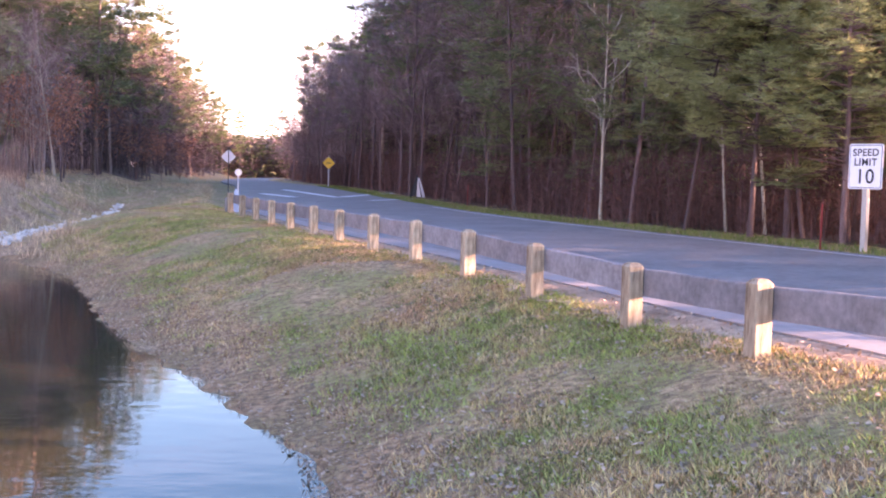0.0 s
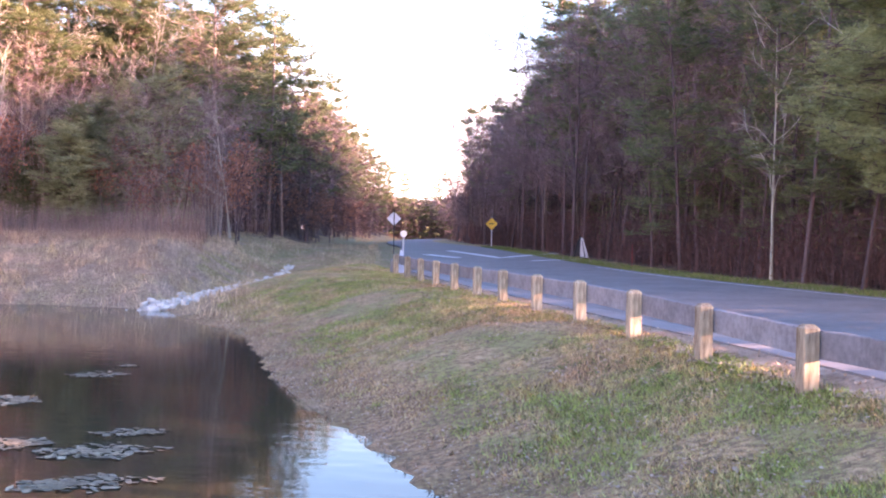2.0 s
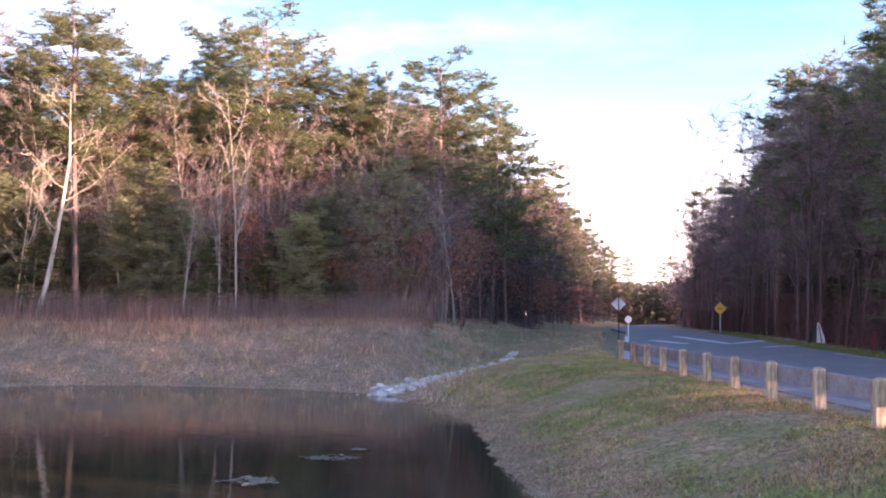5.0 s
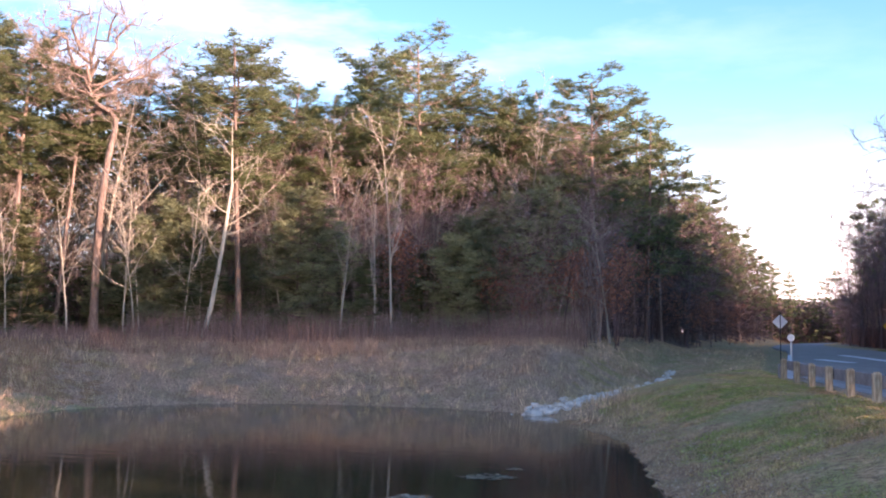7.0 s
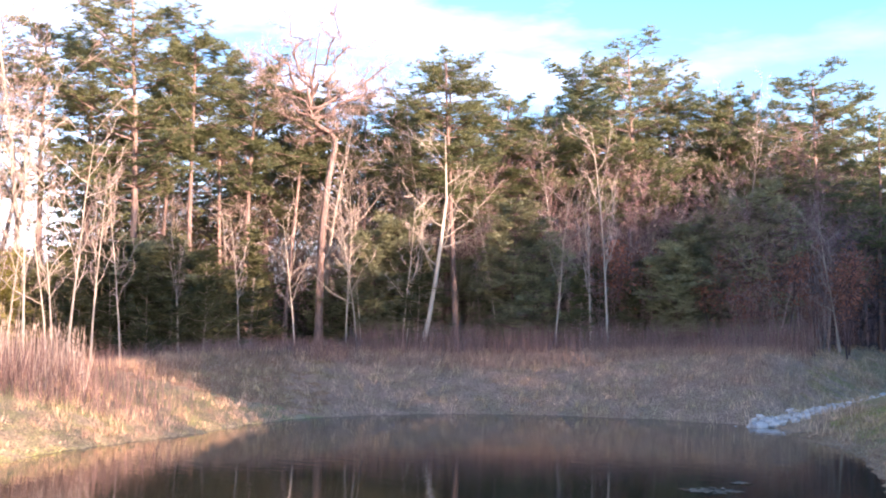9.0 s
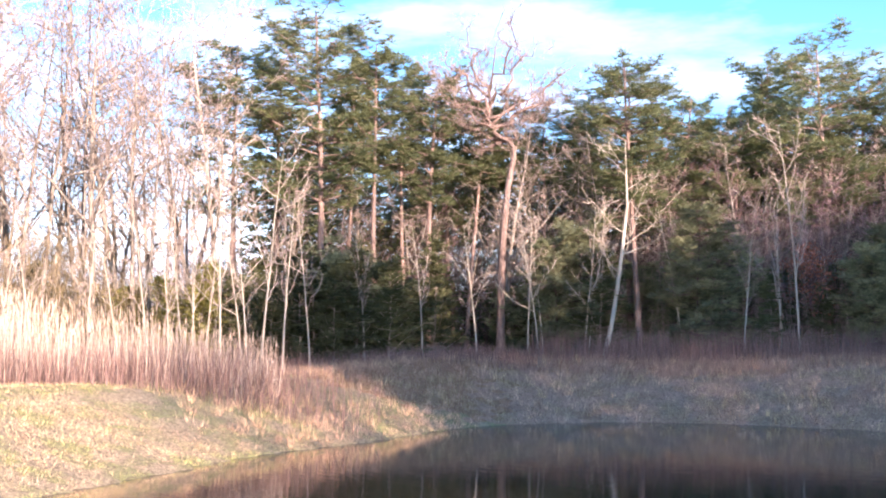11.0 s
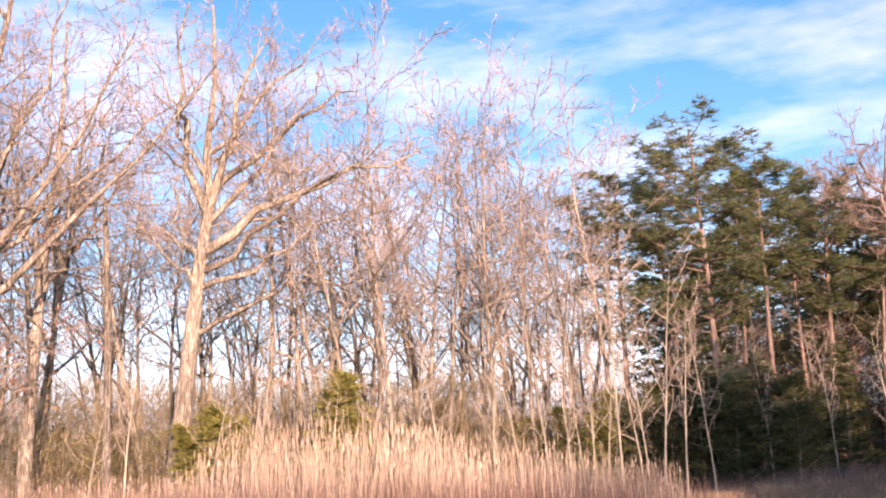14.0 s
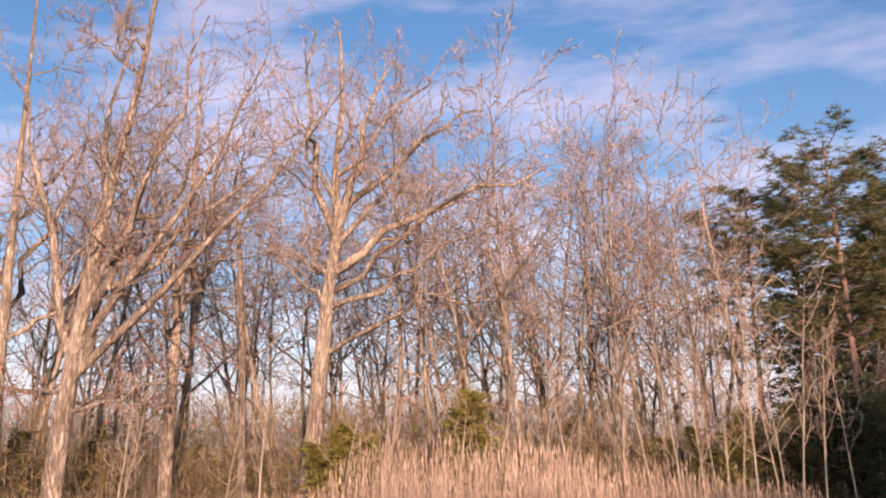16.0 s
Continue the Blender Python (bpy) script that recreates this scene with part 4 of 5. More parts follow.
limbs(lean_, line, 0.13, 0, (12, 5, 4), 0.34, None, 0.25, 0.42, 0.007, lean_twigs, (0.3, 0.6), lean_arms)
hero("bare_sapling", 40.4, 51.5, lean_, M_PALEBARK, "pale leaning hardwood at the foot of the woods", boughs=(lean_arms, lean_twigs), twigs=M_PALEBARK)
# ---- timber barrier ----
SPACING, FIRST = 2.44, 8.14
post_geo = Geo()
post_geo.box(-0.09, -0.09, -0.35, 0.09, 0.09, 0.70, 0.042)
bm = bmesh.new()
bm.from_mesh(post_geo.mesh("post", M_POST))
bmesh.ops.bevel(bm, geom=[e for e in bm.edges if abs(e.verts[0].co.z - e.verts[1].co.z) > 0.5], offset=0.012, segments=1, affect="EDGES")
post_mesh = bpy.data.meshes.new("post")
bm.to_mesh(post_mesh)
bm.free()
post_mesh.materials.append(M_POST)
rail_thing = new("timber_guard_rail")
start = road_point(RAIL_AT, FIRST)
rail_thing.matrix_basis = Matrix.Translation((start.x, start.y, height(start.x, start.y)))
tagged(rail_thing, "low guard rail of square weathered timber posts and grey planks", "guard rail")


def local(m, thing):
    return thing.matrix_basis.inverted() @ m


YAW = radians(20)
random.seed(7)
tops = []
POST_AT = [FIRST + SPACING * i for i in range(-3, 0)] + [8.29, 10.53, 13.03, 15.43, 17.91, 20.5, 23.1, 25.5, 28.1] + [30.6 + 2.42 * i for i in range(4)]
for at_ in POST_AT:
    p = ACROSS * RAIL_AT + ALONG * at_
    z = height(p.x, p.y)
    tops.append((p, z))
    m = Matrix.Translation((p.x, p.y, z)) @ Matrix.Rotation(YAW + random.uniform(-0.03, 0.03), 4, "Z") @ Matrix.Rotation(random.uniform(-0.012, 0.012), 4, "X")
    part("post", post_mesh, None, rail_thing, at=local(m, rail_thing))
for (a, za), (b, zb) in zip(tops, tops[1:]):
    g = Geo()
    half = (b - a).length / 2 - 0.004
    rings = []
    for k in range(7):   # a plank, slightly waney, its top arris rounded
        y = -half + 2 * half * k / 6
        w_ = random.uniform(-0.004, 0.004)
        rings.append([(0.0, 0.0 + w_), (0.075, 0.0 + w_), (0.08, 0.28 + w_), (0.07, 0.295 + w_), (0.01, 0.295 + w_), (0.0, 0.28 + w_)])
        g.v += [Vector((x, y, z)) for x, z in rings[-1]]
    for k in range(6):
        for j in range(6):
            p, q = 6 * k + j, 6 * k + (j + 1) % 6
            g.f.append((p, q, q + 6, p + 6))
    g.f += [tuple(range(6)), tuple(reversed(range(36, 42)))]
    mid, tilt = (a + b) / 2 + ACROSS * 0.093, math.atan2(zb - za, (b - a).length)
    m = Matrix.Translation((mid.x, mid.y, (za + zb) / 2 + 0.34)) @ Matrix.Rotation(YAW, 4, "Z") @ Matrix.Rotation(tilt, 4, "X")
    part("rail", g, M_RAIL, rail_thing, "grey weathered plank", at=local(m, rail_thing))

# chips along the foot of the barrier
chips = Geo()
random.seed(8)
for _ in range(9000):
    s, a = random.uniform(3, 40), 5.75 + 1.0 * random.random() ** 0.8
    p = ACROSS * a + ALONG * s
    z = height(p.x, p.y) + random.uniform(0.0, 0.03) - 0.11 * smooth(6.7, 7.0, a)
    q = Vector((p.x, p.y, z))
    d = Vector((random.gauss(0, 1), random.gauss(0, 1), random.gauss(0, 0.25))).normalized() * random.uniform(0.03, 0.09)
    chips.leaf(q, q + d, random.uniform(0.008, 0.02), Vector((0.2, 0.1, 1)))
tagged(new("wood_chips", chips.mesh("wood_chips", M_CHIP)), "brown wood chips strewn along the foot of the guard rail", "mulch", kind="stuff")
bed = Geo()
for k in range(200):
    s = 40 * k / 199
    for a in (6.05 + 0.16 * math.sin(k * 0.9) * math.sin(k * 0.37) + random.uniform(-0.14, 0.1), 6.72):
        p = ACROSS * a + ALONG * s
        bed.v.append(Vector((p.x, p.y, height(p.x, p.y) + 0.012)))
bed.f = [(2 * k, 2 * k + 1, 2 * k + 3, 2 * k + 2) for k in range(199)]
tagged(new("mulch_bed", bed.mesh("mulch_bed", M_CHIP)), "strip of brown mulch between grass and concrete", "ground", kind="structure")


# ---- road paint ----
def painted(points, width):
    g = Geo()
    for i, p in enumerate(points):
        way = (points[min(i + 1, len(points) - 1)] - points[max(i - 1, 0)]).normalized()
        side = Vector((-way.y, way.x)) * width / 2
        for q in (p - side, p + side):
            g.v.append(Vector((q.x, q.y, height(q.x, q.y) + 0.006)))
    g.f = [(2 * i, 2 * i + 1, 2 * i + 3, 2 * i + 2) for i in range(len(points) - 1)]
    return tagged(new("road_marking", g.mesh("road_marking", M_PAINT)), "worn white painted line across the road", "road marking", "road markings", "structure")


def between(a, b, n=8):
    return [a.lerp(b, k / n) for k in range(n + 1)]


painted(between(polar(9.4, 57), polar(7.8, 53)), 0.5)
painted(between(polar(8.3, 63), polar(5.6, 53)) + between(polar(5.6, 53), polar(2.6, 60))[1:], 0.5)
painted(between(polar(3.9, 50), polar(1.6, 52)), 0.4)
painted([road_point(14.6, s) for s in np.arange(4, 44, 2.0)], 0.10)


# ---- signs ----
def text_mesh(words, size, mat):
    c = bpy.data.curves.new("writing", "FONT")
    c.body, c.size, c.align_x, c.align_y, c.extrude = words, size, "CENTER", "CENTER", 0.001
    c.space_character = 1.08
    c.offset = 0.004
    ob = new("writing", c)
    bpy.context.view_layer.update()
    me = bpy.data.meshes.new_from_object(ob.evaluated_get(bpy.context.evaluated_depsgraph_get()))
    bpy.data.objects.remove(ob)
    me.materials.clear()
    me.materials.append(mat)
    return me


def outline_plate(points, thick):
    """A plate in the x-z plane, its face towards -y."""
    g, n = Geo(), len(points)
    g.v = [Vector((x, y, z)) for y in (-thick / 2, thick / 2) for x, z in points]
    g.f = [tuple(range(n)), tuple(reversed(range(n, 2 * n)))] + [(i + n, (i + 1) % n + n, (i + 1) % n, i) for i in range(n)]
    return g


def rounded(w, h, r, turn=0.0):
    pts = []
    for cx, cz, a0 in ((w / 2 - r, h / 2 - r, 0), (-w / 2 + r, h / 2 - r, 90), (-w / 2 + r, -h / 2 + r, 180), (w / 2 - r, -h / 2 + r, 270)):
        for k in range(5):
            a = radians(a0 + 22.5 * k)
            x, z = cx + r * math.cos(a), cz + r * math.sin(a)
            pts.append((x * math.cos(turn) - z * math.sin(turn), x * math.sin(turn) + z * math.cos(turn)))
    return list(reversed(pts))


def sign_thing(name, az, d, turn, label, group=""):
    p = polar(az, d)
    e = new(name)
    e.matrix_basis = Matrix.Translation((p.x, p.y, height(p.x, p.y))) @ Matrix.Rotation(radians(turn), 4, "Z")
    return tagged(e, label, "road sign", group)


def bar(x0, y0, z0, x1, y1, z1):
    g = Geo()
    g.box(x0, y0, z0, x1, y1, z1, 0.006)
    return g


s = sign_thing("speed_limit_sign", -20.65, 23.6, -20.6 - 33, "white rectangular speed limit sign on a pale timber post")
part("post", bar(-0.055, 0.02, -0.3, 0.055, 0.12, 1.75), M_SIGNPOST, s)
plate = part("plate", outline_plate(rounded(0.76, 0.90, 0.05), 0.006), M_STEEL, s, at=Matrix.Translation((0, 0.012, 1.70)))
part("face", outline_plate(rounded(0.745, 0.885, 0.045), 0.004), M_WHITE, plate, "white reflective sheet", at=Matrix.Translation((0, -0.006, 0)))
edge = outline_plate(rounded(0.71, 0.85, 0.035), 0.002)
part("border", edge, M_BLACK, plate, "thin black border", at=Matrix.Translation((0, -0.0095, 0)))
part("field", outline_plate(rounded(0.685, 0.825, 0.028), 0.002), M_WHITE, plate, at=Matrix.Translation((0, -0.0125, 0)))
up = Matrix.Rotation(radians(90), 4, "X")
for words, size, z in (("SPEED", 0.20, 0.27), ("LIMIT", 0.20, 0.08), ("10", 0.40, -0.21)):
    part("writing", text_mesh(words, size, M_BLACK), None, plate, "black capital lettering", at=Matrix.Translation((0, -0.0165, z)) @ up)

s = sign_thing("diamond_sign", 11.12, 49, 11 + 8, "grey metal back of a diamond warning sign on a steel post")
part("post", bar(-0.02, -0.03, -0.3, 0.02, 0.0, 2.3), M_BLACK, s, "dark steel post")
part("plate", outline_plate(rounded(0.455, 0.455, 0.03, radians(45)), 0.006), M_SIGNBACK, s, "bare grey metal back", at=Matrix.Translation((0, 0.01, 1.9)))
s = sign_thing("diamond_sign", 6.06, 69, 6 - 4, "yellow diamond warning sign on a steel post beside the road")
part("post", bar(-0.035, 0.01, -0.3, 0.035, 0.06, 1.95), M_STEEL, s)
part("plate", outline_plate(rounded(0.55, 0.55, 0.04, radians(45)), 0.006), M_YELLOW, s, "amber yellow sheet", at=Matrix.Translation((0, 0, 1.50)))
part("symbol", outline_plate(rounded(0.30, 0.05, 0.02), 0.002), M_BLACK, s, "dark bar symbol", at=Matrix.Translation((0, -0.006, 1.50)))
s = sign_thing("round_sign", 10.62, 46, 10, "small round white sign on a thin post")
part("post", bar(-0.03, 0.01, -0.3, 0.03, 0.05, 1.3), M_STEEL, s)
part("plate", outline_plate([(0.14 * math.cos(-a * math.pi / 12), 0.14 * math.sin(-a * math.pi / 12)) for a in range(24)], 0.006), M_WHITE, s, at=Matrix.Translation((0, 0, 1.28)))

# red stakes at the road's far edge
for az, d, tall in ((-18.77, 24, 0.95), (-1.16, 45, 0.92)):
    p = polar(az, d)
    g = Geo()
    g.tube([Vector((0, 0, -0.2)), Vector((0, 0, tall - 0.05)), Vector((0, 0, tall))], [0.02, 0.02, 0.01], 8, True)
    e = new("marker_stake", g.mesh("marker_stake", M_RED, True))
    e.matrix_basis = Matrix.Translation((p.x, p.y, height(p.x, p.y)))
    tagged(e, "thin red marker stake in the grass verge", "marker stake", "red marker stakes")

# folded striped barricade
p = polar(1.45, 54)
e = new("barricade")
e.matrix_basis = Matrix.Translation((p.x, p.y, height(p.x, p.y) + 0.0)) @ Matrix.Rotation(radians(2), 4, "Z")
tagged(e, "folding barricade with dark and white striped panels by the road", "barricade")
left_ = Geo()
left_.tube([Vector((-0.34, 0, 0)), Vector((-0.02, 0, 1.1))], [0.05, 0.035], 4, True)
part("leg", left_, M_BLACK, e)
dark_ = outline_plate([(-0.30, 0.08), (-0.02, 1.0), (0.06, 1.0), (-0.06, 0.08)], 0.03)
part("panel", dark_, M_BLACK, e, "dark panel")
white_ = outline_plate([(-0.04, 0.05), (0.0, 0.98), (0.08, 0.98), (0.40, 0.02), (0.26, 0.02)], 0.03)
part("panel", white_, M_STEEL, e, "pale grey panel", at=Matrix.Translation((0, -0.05, 0)))
for x0, x1 in ((0.05, 0.17),):
    part("stripe", outline_plate([(x0, 0.82), (x0 + 0.03, 0.82), (x1 + 0.06, 0.05), (x1, 0.05)], 0.006), M_BLACK, e, "dark stripe", at=Matrix.Translation((0, -0.07, 0)))

# the far end of the barrier: a pale block and a bent steel end piece
p = road_point(6.0, 38.6)
e = new("barrier_end")
e.matrix_basis = Matrix.Translation((p.x, p.y, height(p.x, p.y))) @ Matrix.Rotation(YAW, 4, "Z")
tagged(e, "galvanised steel end piece with pale block closing the barrier", "guard rail end")
blk = Geo()
blk.box(-0.12, -0.12, -0.2, 0.1, 0.16, 0.5, 0.04)
part("block", blk, M_CONCRETE, e, "pale concrete block")
wing = Geo()
wing.v = [Vector(v) for v in ((0.1, -0.1, 0), (0.42, -0.1, 0), (0.36, 0.5, 0.78), (0.28, 0.5, 0.8), (0.1, -0.05, 0), (0.42, -0.05, 0), (0.36, 0.56, 0.78), (0.28, 0.56, 0.8))]
wing.f = [(0, 1, 2, 3), (7, 6, 5, 4), (0, 4, 5, 1), (1, 5, 6, 2), (2, 6, 7, 3), (3, 7, 4, 0)]
part("end_plate", wing, M_STEEL, e)

# ---- floating leaves on the pond ----
random.seed(9)
for az, d, rx, ry in ((26.0, 20.6, 0.75, 0.5), (24.3, 21.9, 0.25, 0.15), (29.5, 17.9, 0.6, 0.6), (23.8, 14.7, 0.6, 0.35), (26.0, 13.5, 1.0, 0.6), (27.0, 11.9, 1.0, 0.5), (29.3, 14.3, 0.6, 0.5), (34.2, 15.0, 0.5, 0.3)):
    c = polar(az, d)
    g = Geo()
    for _ in range(int(460 * rx * ry) + 30):
        r, a = random.random() ** 0.6, random.uniform(0, 6.28)
        wob = 0.65 + 0.35 * math.sin(3 * a + az) * math.cos(2 * a)
        q = Vector((rx * r * wob * math.cos(a), ry * r * wob * math.sin(a), 0.005 + random.random() * 0.008))
        q.rotate(Euler((0, 0, radians(az))))
        w_ = Vector((random.gauss(0, 1), random.gauss(0, 1), random.gauss(0, 0.04))).normalized() * random.uniform(0.06, 0.15)
        g.leaf(q, q + w_, random.uniform(0.03, 0.065), Vector((0.1, 0.15, 1)))
    e = new("leaf_mat", g.mesh("leaf_mat", M_FLOAT))
    e.matrix_basis = Matrix.Translation((c.x, c.y, 0))
    tagged(e, "raft of pale dead leaves floating on the pond", "floating leaves", "leaf rafts on the pond", "stuff")

# ---- the stony inflow ----
riprap = new("riprap_channel")
c = SWALE[0]
riprap.matrix_basis = Matrix.Translation((c.x, c.y, 0))
tagged(riprap, "narrow bed of pale angular stones running down to the pond", "stone channel")


def stone_mesh(seed):
    random.seed(seed)
    b = bmesh.new()
    bmesh.ops.create_icosphere(b, subdivisions=1, radius=1.0)
    for v in b.verts:
        v.co *= random.uniform(0.72, 1.12)
        v.co.z *= 0.65
    me = bpy.data.meshes.new("stone")
    b.to_mesh(me)
    b.free()
    me.materials.append(M_STONE)
    return me


STONES = [stone_mesh(300 + i) for i in range(6)]
random.seed(10)
for _ in range(300):
    u = random.random() ** 1.1 * 2.5
    i = min(int(u), 2)
    a, b = SWALE[i], SWALE[i + 1]
    q = a.lerp(b, u - i)
    side = Vector((-(b - a).y, (b - a).x)).normalized()
    wide = 0.5 * (1 - u / 2.6) ** 0.8 + 0.2
    q = q + side * random.gauss(0, 0.5) * wide
    r = random.uniform(0.08, 0.20) * (1.1 - 0.2 * u)
    m = Matrix.Translation((q.x, q.y, max(height(q.x, q.y), -0.05) + r * 0.25)) @ Euler((random.uniform(-0.4, 0.4), random.uniform(-0.4, 0.4), random.uniform(0, 6.28))).to_matrix().to_4x4() @ Matrix.Diagonal((r * random.uniform(0.8, 1.4), r, r, 1))
    part("stone", STONES[random.randrange(6)], None, riprap, at=local(m, riprap))


# ---- grass, reeds and brush ----
def many_heights(X, Y):
    return np.concatenate([heights(X[i:i + 4000], Y[i:i + 4000]) for i in range(0, len(X), 4000)])


def many_shore(X, Y):
    return np.concatenate([shore_distance(X[i:i + 4000], Y[i:i + 4000]) for i in range(0, len(X), 4000)])


def blades(name, X, Y, tall, width, lean, mat, label, category, seed, plume=0.0):
    """Upright blades as narrow triangles, or stalks with a plume, on the ground at X, Y."""
    rng = np.random.default_rng(seed)
    Z = many_heights(X, Y) - 0.01
    n = len(X)
    a = rng.uniform(0, 6.283, n)
    side = np.stack([np.cos(a), np.sin(a), np.zeros(n)], 1) * width[:, None]
    base = np.stack([X, Y, Z], 1)
    tip = base + np.stack([rng.normal(0, lean, n) * tall, rng.normal(0, lean, n) * tall, tall], 1)
    if plume:
        mid = base + (tip - base) * 0.86
        out = np.stack([np.cos(a + 1.5), np.sin(a + 1.5), np.zeros(n)], 1) * (width * plume)[:, None]
        V = np.stack([base + side, base - side, tip - side * 0.4, tip + side * 0.4, mid, mid + out + (tip - base) * 0.05, tip, mid - out * 0.6 + (tip - base) * 0.07], 1).reshape(-1, 3)
        k = np.arange(n)[:, None] * 8
        F = np.concatenate([k + [0, 1, 2, 3], k + [4, 5, 6, 7]]).tolist()
    else:
        V = np.stack([base + side, base - side, tip], 1).reshape(-1, 3)
        F = (np.arange(n)[:, None] * 3 + [0, 1, 2]).tolist()
    me = bpy.data.meshes.new(name)
    me.from_pydata(V.tolist(), [], F)
    me.materials.append(mat)
    return tagged(new(name, me), label, category, kind="stuff")


rng = np.random.default_rng(5)


def on_bank(n, s0, s1, q0, q1, power=1.0):
    s, q = s0 + (s1 - s0) * rng.random(n) ** power, q0 + (q1 - q0) * rng.random(n)
    return ACROSS.x * q + ALONG.x * s, ACROSS.y * q + ALONG.y * s


def in_fan(n, z0, z1, d0, d1):
    z, d = np.radians(rng.uniform(z0, z1, n)), np.sqrt(rng.uniform(d0 * d0, d1 * d1, n))
    return -np.sin(z) * d, np.cos(z) * d


def clumped(X, Y, per, spread):
    return np.repeat(X, per) + rng.normal(0, spread, len(X) * per), np.repeat(Y, per) + rng.normal(0, spread, len(X) * per)


X, Y = clumped(*on_bank(32000, 3, 45, 0, 6.25, 1.5), 8, 0.06)
keep = many_shore(X, Y) > 0.5 + 1.6 * rng.random(len(X)) ** 1.5
X, Y = X[keep], Y[keep]
blades("grass", X, Y, rng.uniform(0.025, 0.085, len(X)), rng.uniform(0.005, 0.010, len(X)), 0.6, M_BLADE, "short patchy winter grass, green and straw, on the pond bank", "grass", 11)
X, Y = on_bank(34000, 3, 40, 0, 4.5, 1.3)
e = many_shore(X, Y)
keep = (e > 0.02) & (rng.random(len(e)) < 1.2 - e / 2.2)
X, Y = X[keep], Y[keep]
blades("dry_grass", X, Y, rng.uniform(0.02, 0.09, len(X)), rng.uniform(0.005, 0.010, len(X)), 0.7, M_RUSTGRASS, "brown dry stalks along the water's edge", "grass", 12)
X, Y = clumped(*in_fan(16000, 17, 70, 22, 54), 5, 0.12)
keep = many_shore(X, Y) > 0.15
X, Y = X[keep], Y[keep]
blades("grass", X, Y, rng.uniform(0.04, 0.15, len(X)), rng.uniform(0.005, 0.010, len(X)), 0.7, M_DRYBLADE, "rough straw-coloured grass on the far bank", "grass", 13)
X, Y = clumped(*in_fan(14000, 46, 88, 15, 37), 6, 0.10)
keep = many_shore(X, Y) > 0.1
X, Y = X[keep], Y[keep]
blades("grass", X, Y, rng.uniform(0.03, 0.09, len(X)), rng.uniform(0.004, 0.008, len(X)), 0.9, M_SUNBLADE, "short straw and green grass on the sunlit bank", "grass", 20)
X, Y = clumped(*in_fan(1500, 12, 22, 44, 75), 6, 0.12)
blades("grass", X, Y, rng.uniform(0.08, 0.22, len(X)), rng.uniform(0.008, 0.014, len(X)), 0.5, M_DRYBLADE, "rough brownish grass in the hollow by the inflow", "grass", 14)
# green tufts and matted straw on the near bank
X, Y = on_bank(9500, 3, 36, 0.6, 6.3, 1.4)
patch = np.sin(X * 1.7 + 1.1 * np.sin(Y * 1.3)) * np.sin(Y * 1.5 + 0.8 * np.sin(X * 2.1)) + 0.5 * np.sin(X * 3.9 + Y * 2.2)
inland = X * ACROSS.x + Y * ACROSS.y
keep = (patch + rng.normal(0, 0.35, len(X)) + 0.32 * (inland - 3.6) > 0.2) & (many_shore(X, Y) > 1.0)
X, Y = clumped(X[keep], Y[keep], 20, 0.07)
blades("grass", X, Y, rng.uniform(0.02, 0.065, len(X)), rng.uniform(0.004, 0.008, len(X)), 0.7, M_GREENBLADE, "fresh green tufts in the dry winter grass", "grass", 57)
cx, cy = on_bank(26, 5, 26, 1.0, 5.4, 1.2)
straw_at = polar(-14.7, 8.0)
cx, cy = np.append(cx, [straw_at.x, straw_at.x + 0.5, straw_at.x - 0.3]), np.append(cy, [straw_at.y, straw_at.y - 0.5, straw_at.y + 0.4])
X, Y = np.repeat(cx, 700) + rng.normal(0, 0.32, len(cx) * 700), np.repeat(cy, 700) + rng.normal(0, 0.26, len(cx) * 700)
blades("dry_grass", X, Y, rng.uniform(0.015, 0.05, len(X)), rng.uniform(0.002, 0.005, len(X)), 1.4, M_DRYBLADE, "matted pale straw lying in the grass", "grass", 58)
# verge across the road
s_, q_ = rng.uniform(4, 70, 15000), 15.05 + 1.35 * rng.random(15000) ** 1.5
pts = [road_point(q, s) for q, s in zip(q_, s_)]
X, Y = np.array([p.x for p in pts]), np.array([p.y for p in pts])
M_VERGE = simple("green_verge_grass", (0.10, 0.14, 0.035), (0.22, 0.25, 0.07), 3.0, 0.85, relief=0, island=0.3)
blades("grass", X, Y, rng.uniform(0.05, 0.14, len(X)), rng.uniform(0.008, 0.016, len(X)), 0.5, M_VERGE, "green grass verge at the road's far edge", "grass", 15)
# reeds
X, Y = in_fan(15000, 57, 103, 34, 43)
az = np.degrees(np.arctan2(-X, Y))
d = np.hypot(X, Y)
full = (0.25 + 0.45 * nsmooth(57, 66, az) + 0.38 * nsmooth(66, 71, az)) * (1 - 0.78 * nsmooth(78.5, 83.5, az)) * (0.86 + 0.14 * np.sin(az * 1.3) * np.sin(az * 0.47 + d * 0.6))
full = full * (0.82 + 0.34 * np.sin(az * 5.1 + d * 2.0) * np.sin(az * 2.3 - d * 1.7))
keep = rng.random(len(X)) < (0.25 + 0.75 * full) * (1 - 0.6 * nsmooth(82, 88, az))
X, Y, full = X[keep], Y[keep], full[keep]
blades("reeds", X, Y, (0.9 + 1.75 * full) * rng.uniform(0.35, 1.3, len(X)), rng.uniform(0.005, 0.011, len(X)), 0.09, M_REED, "tall straw-coloured reeds with feathery tops", "reeds", 16, 2.2)
X, Y = in_fan(18000, 50, 103, 33, 39)
keep = rng.random(len(X)) < nsmooth(50, 62, np.degrees(np.arctan2(-X, Y)))
X, Y = X[keep], Y[keep]
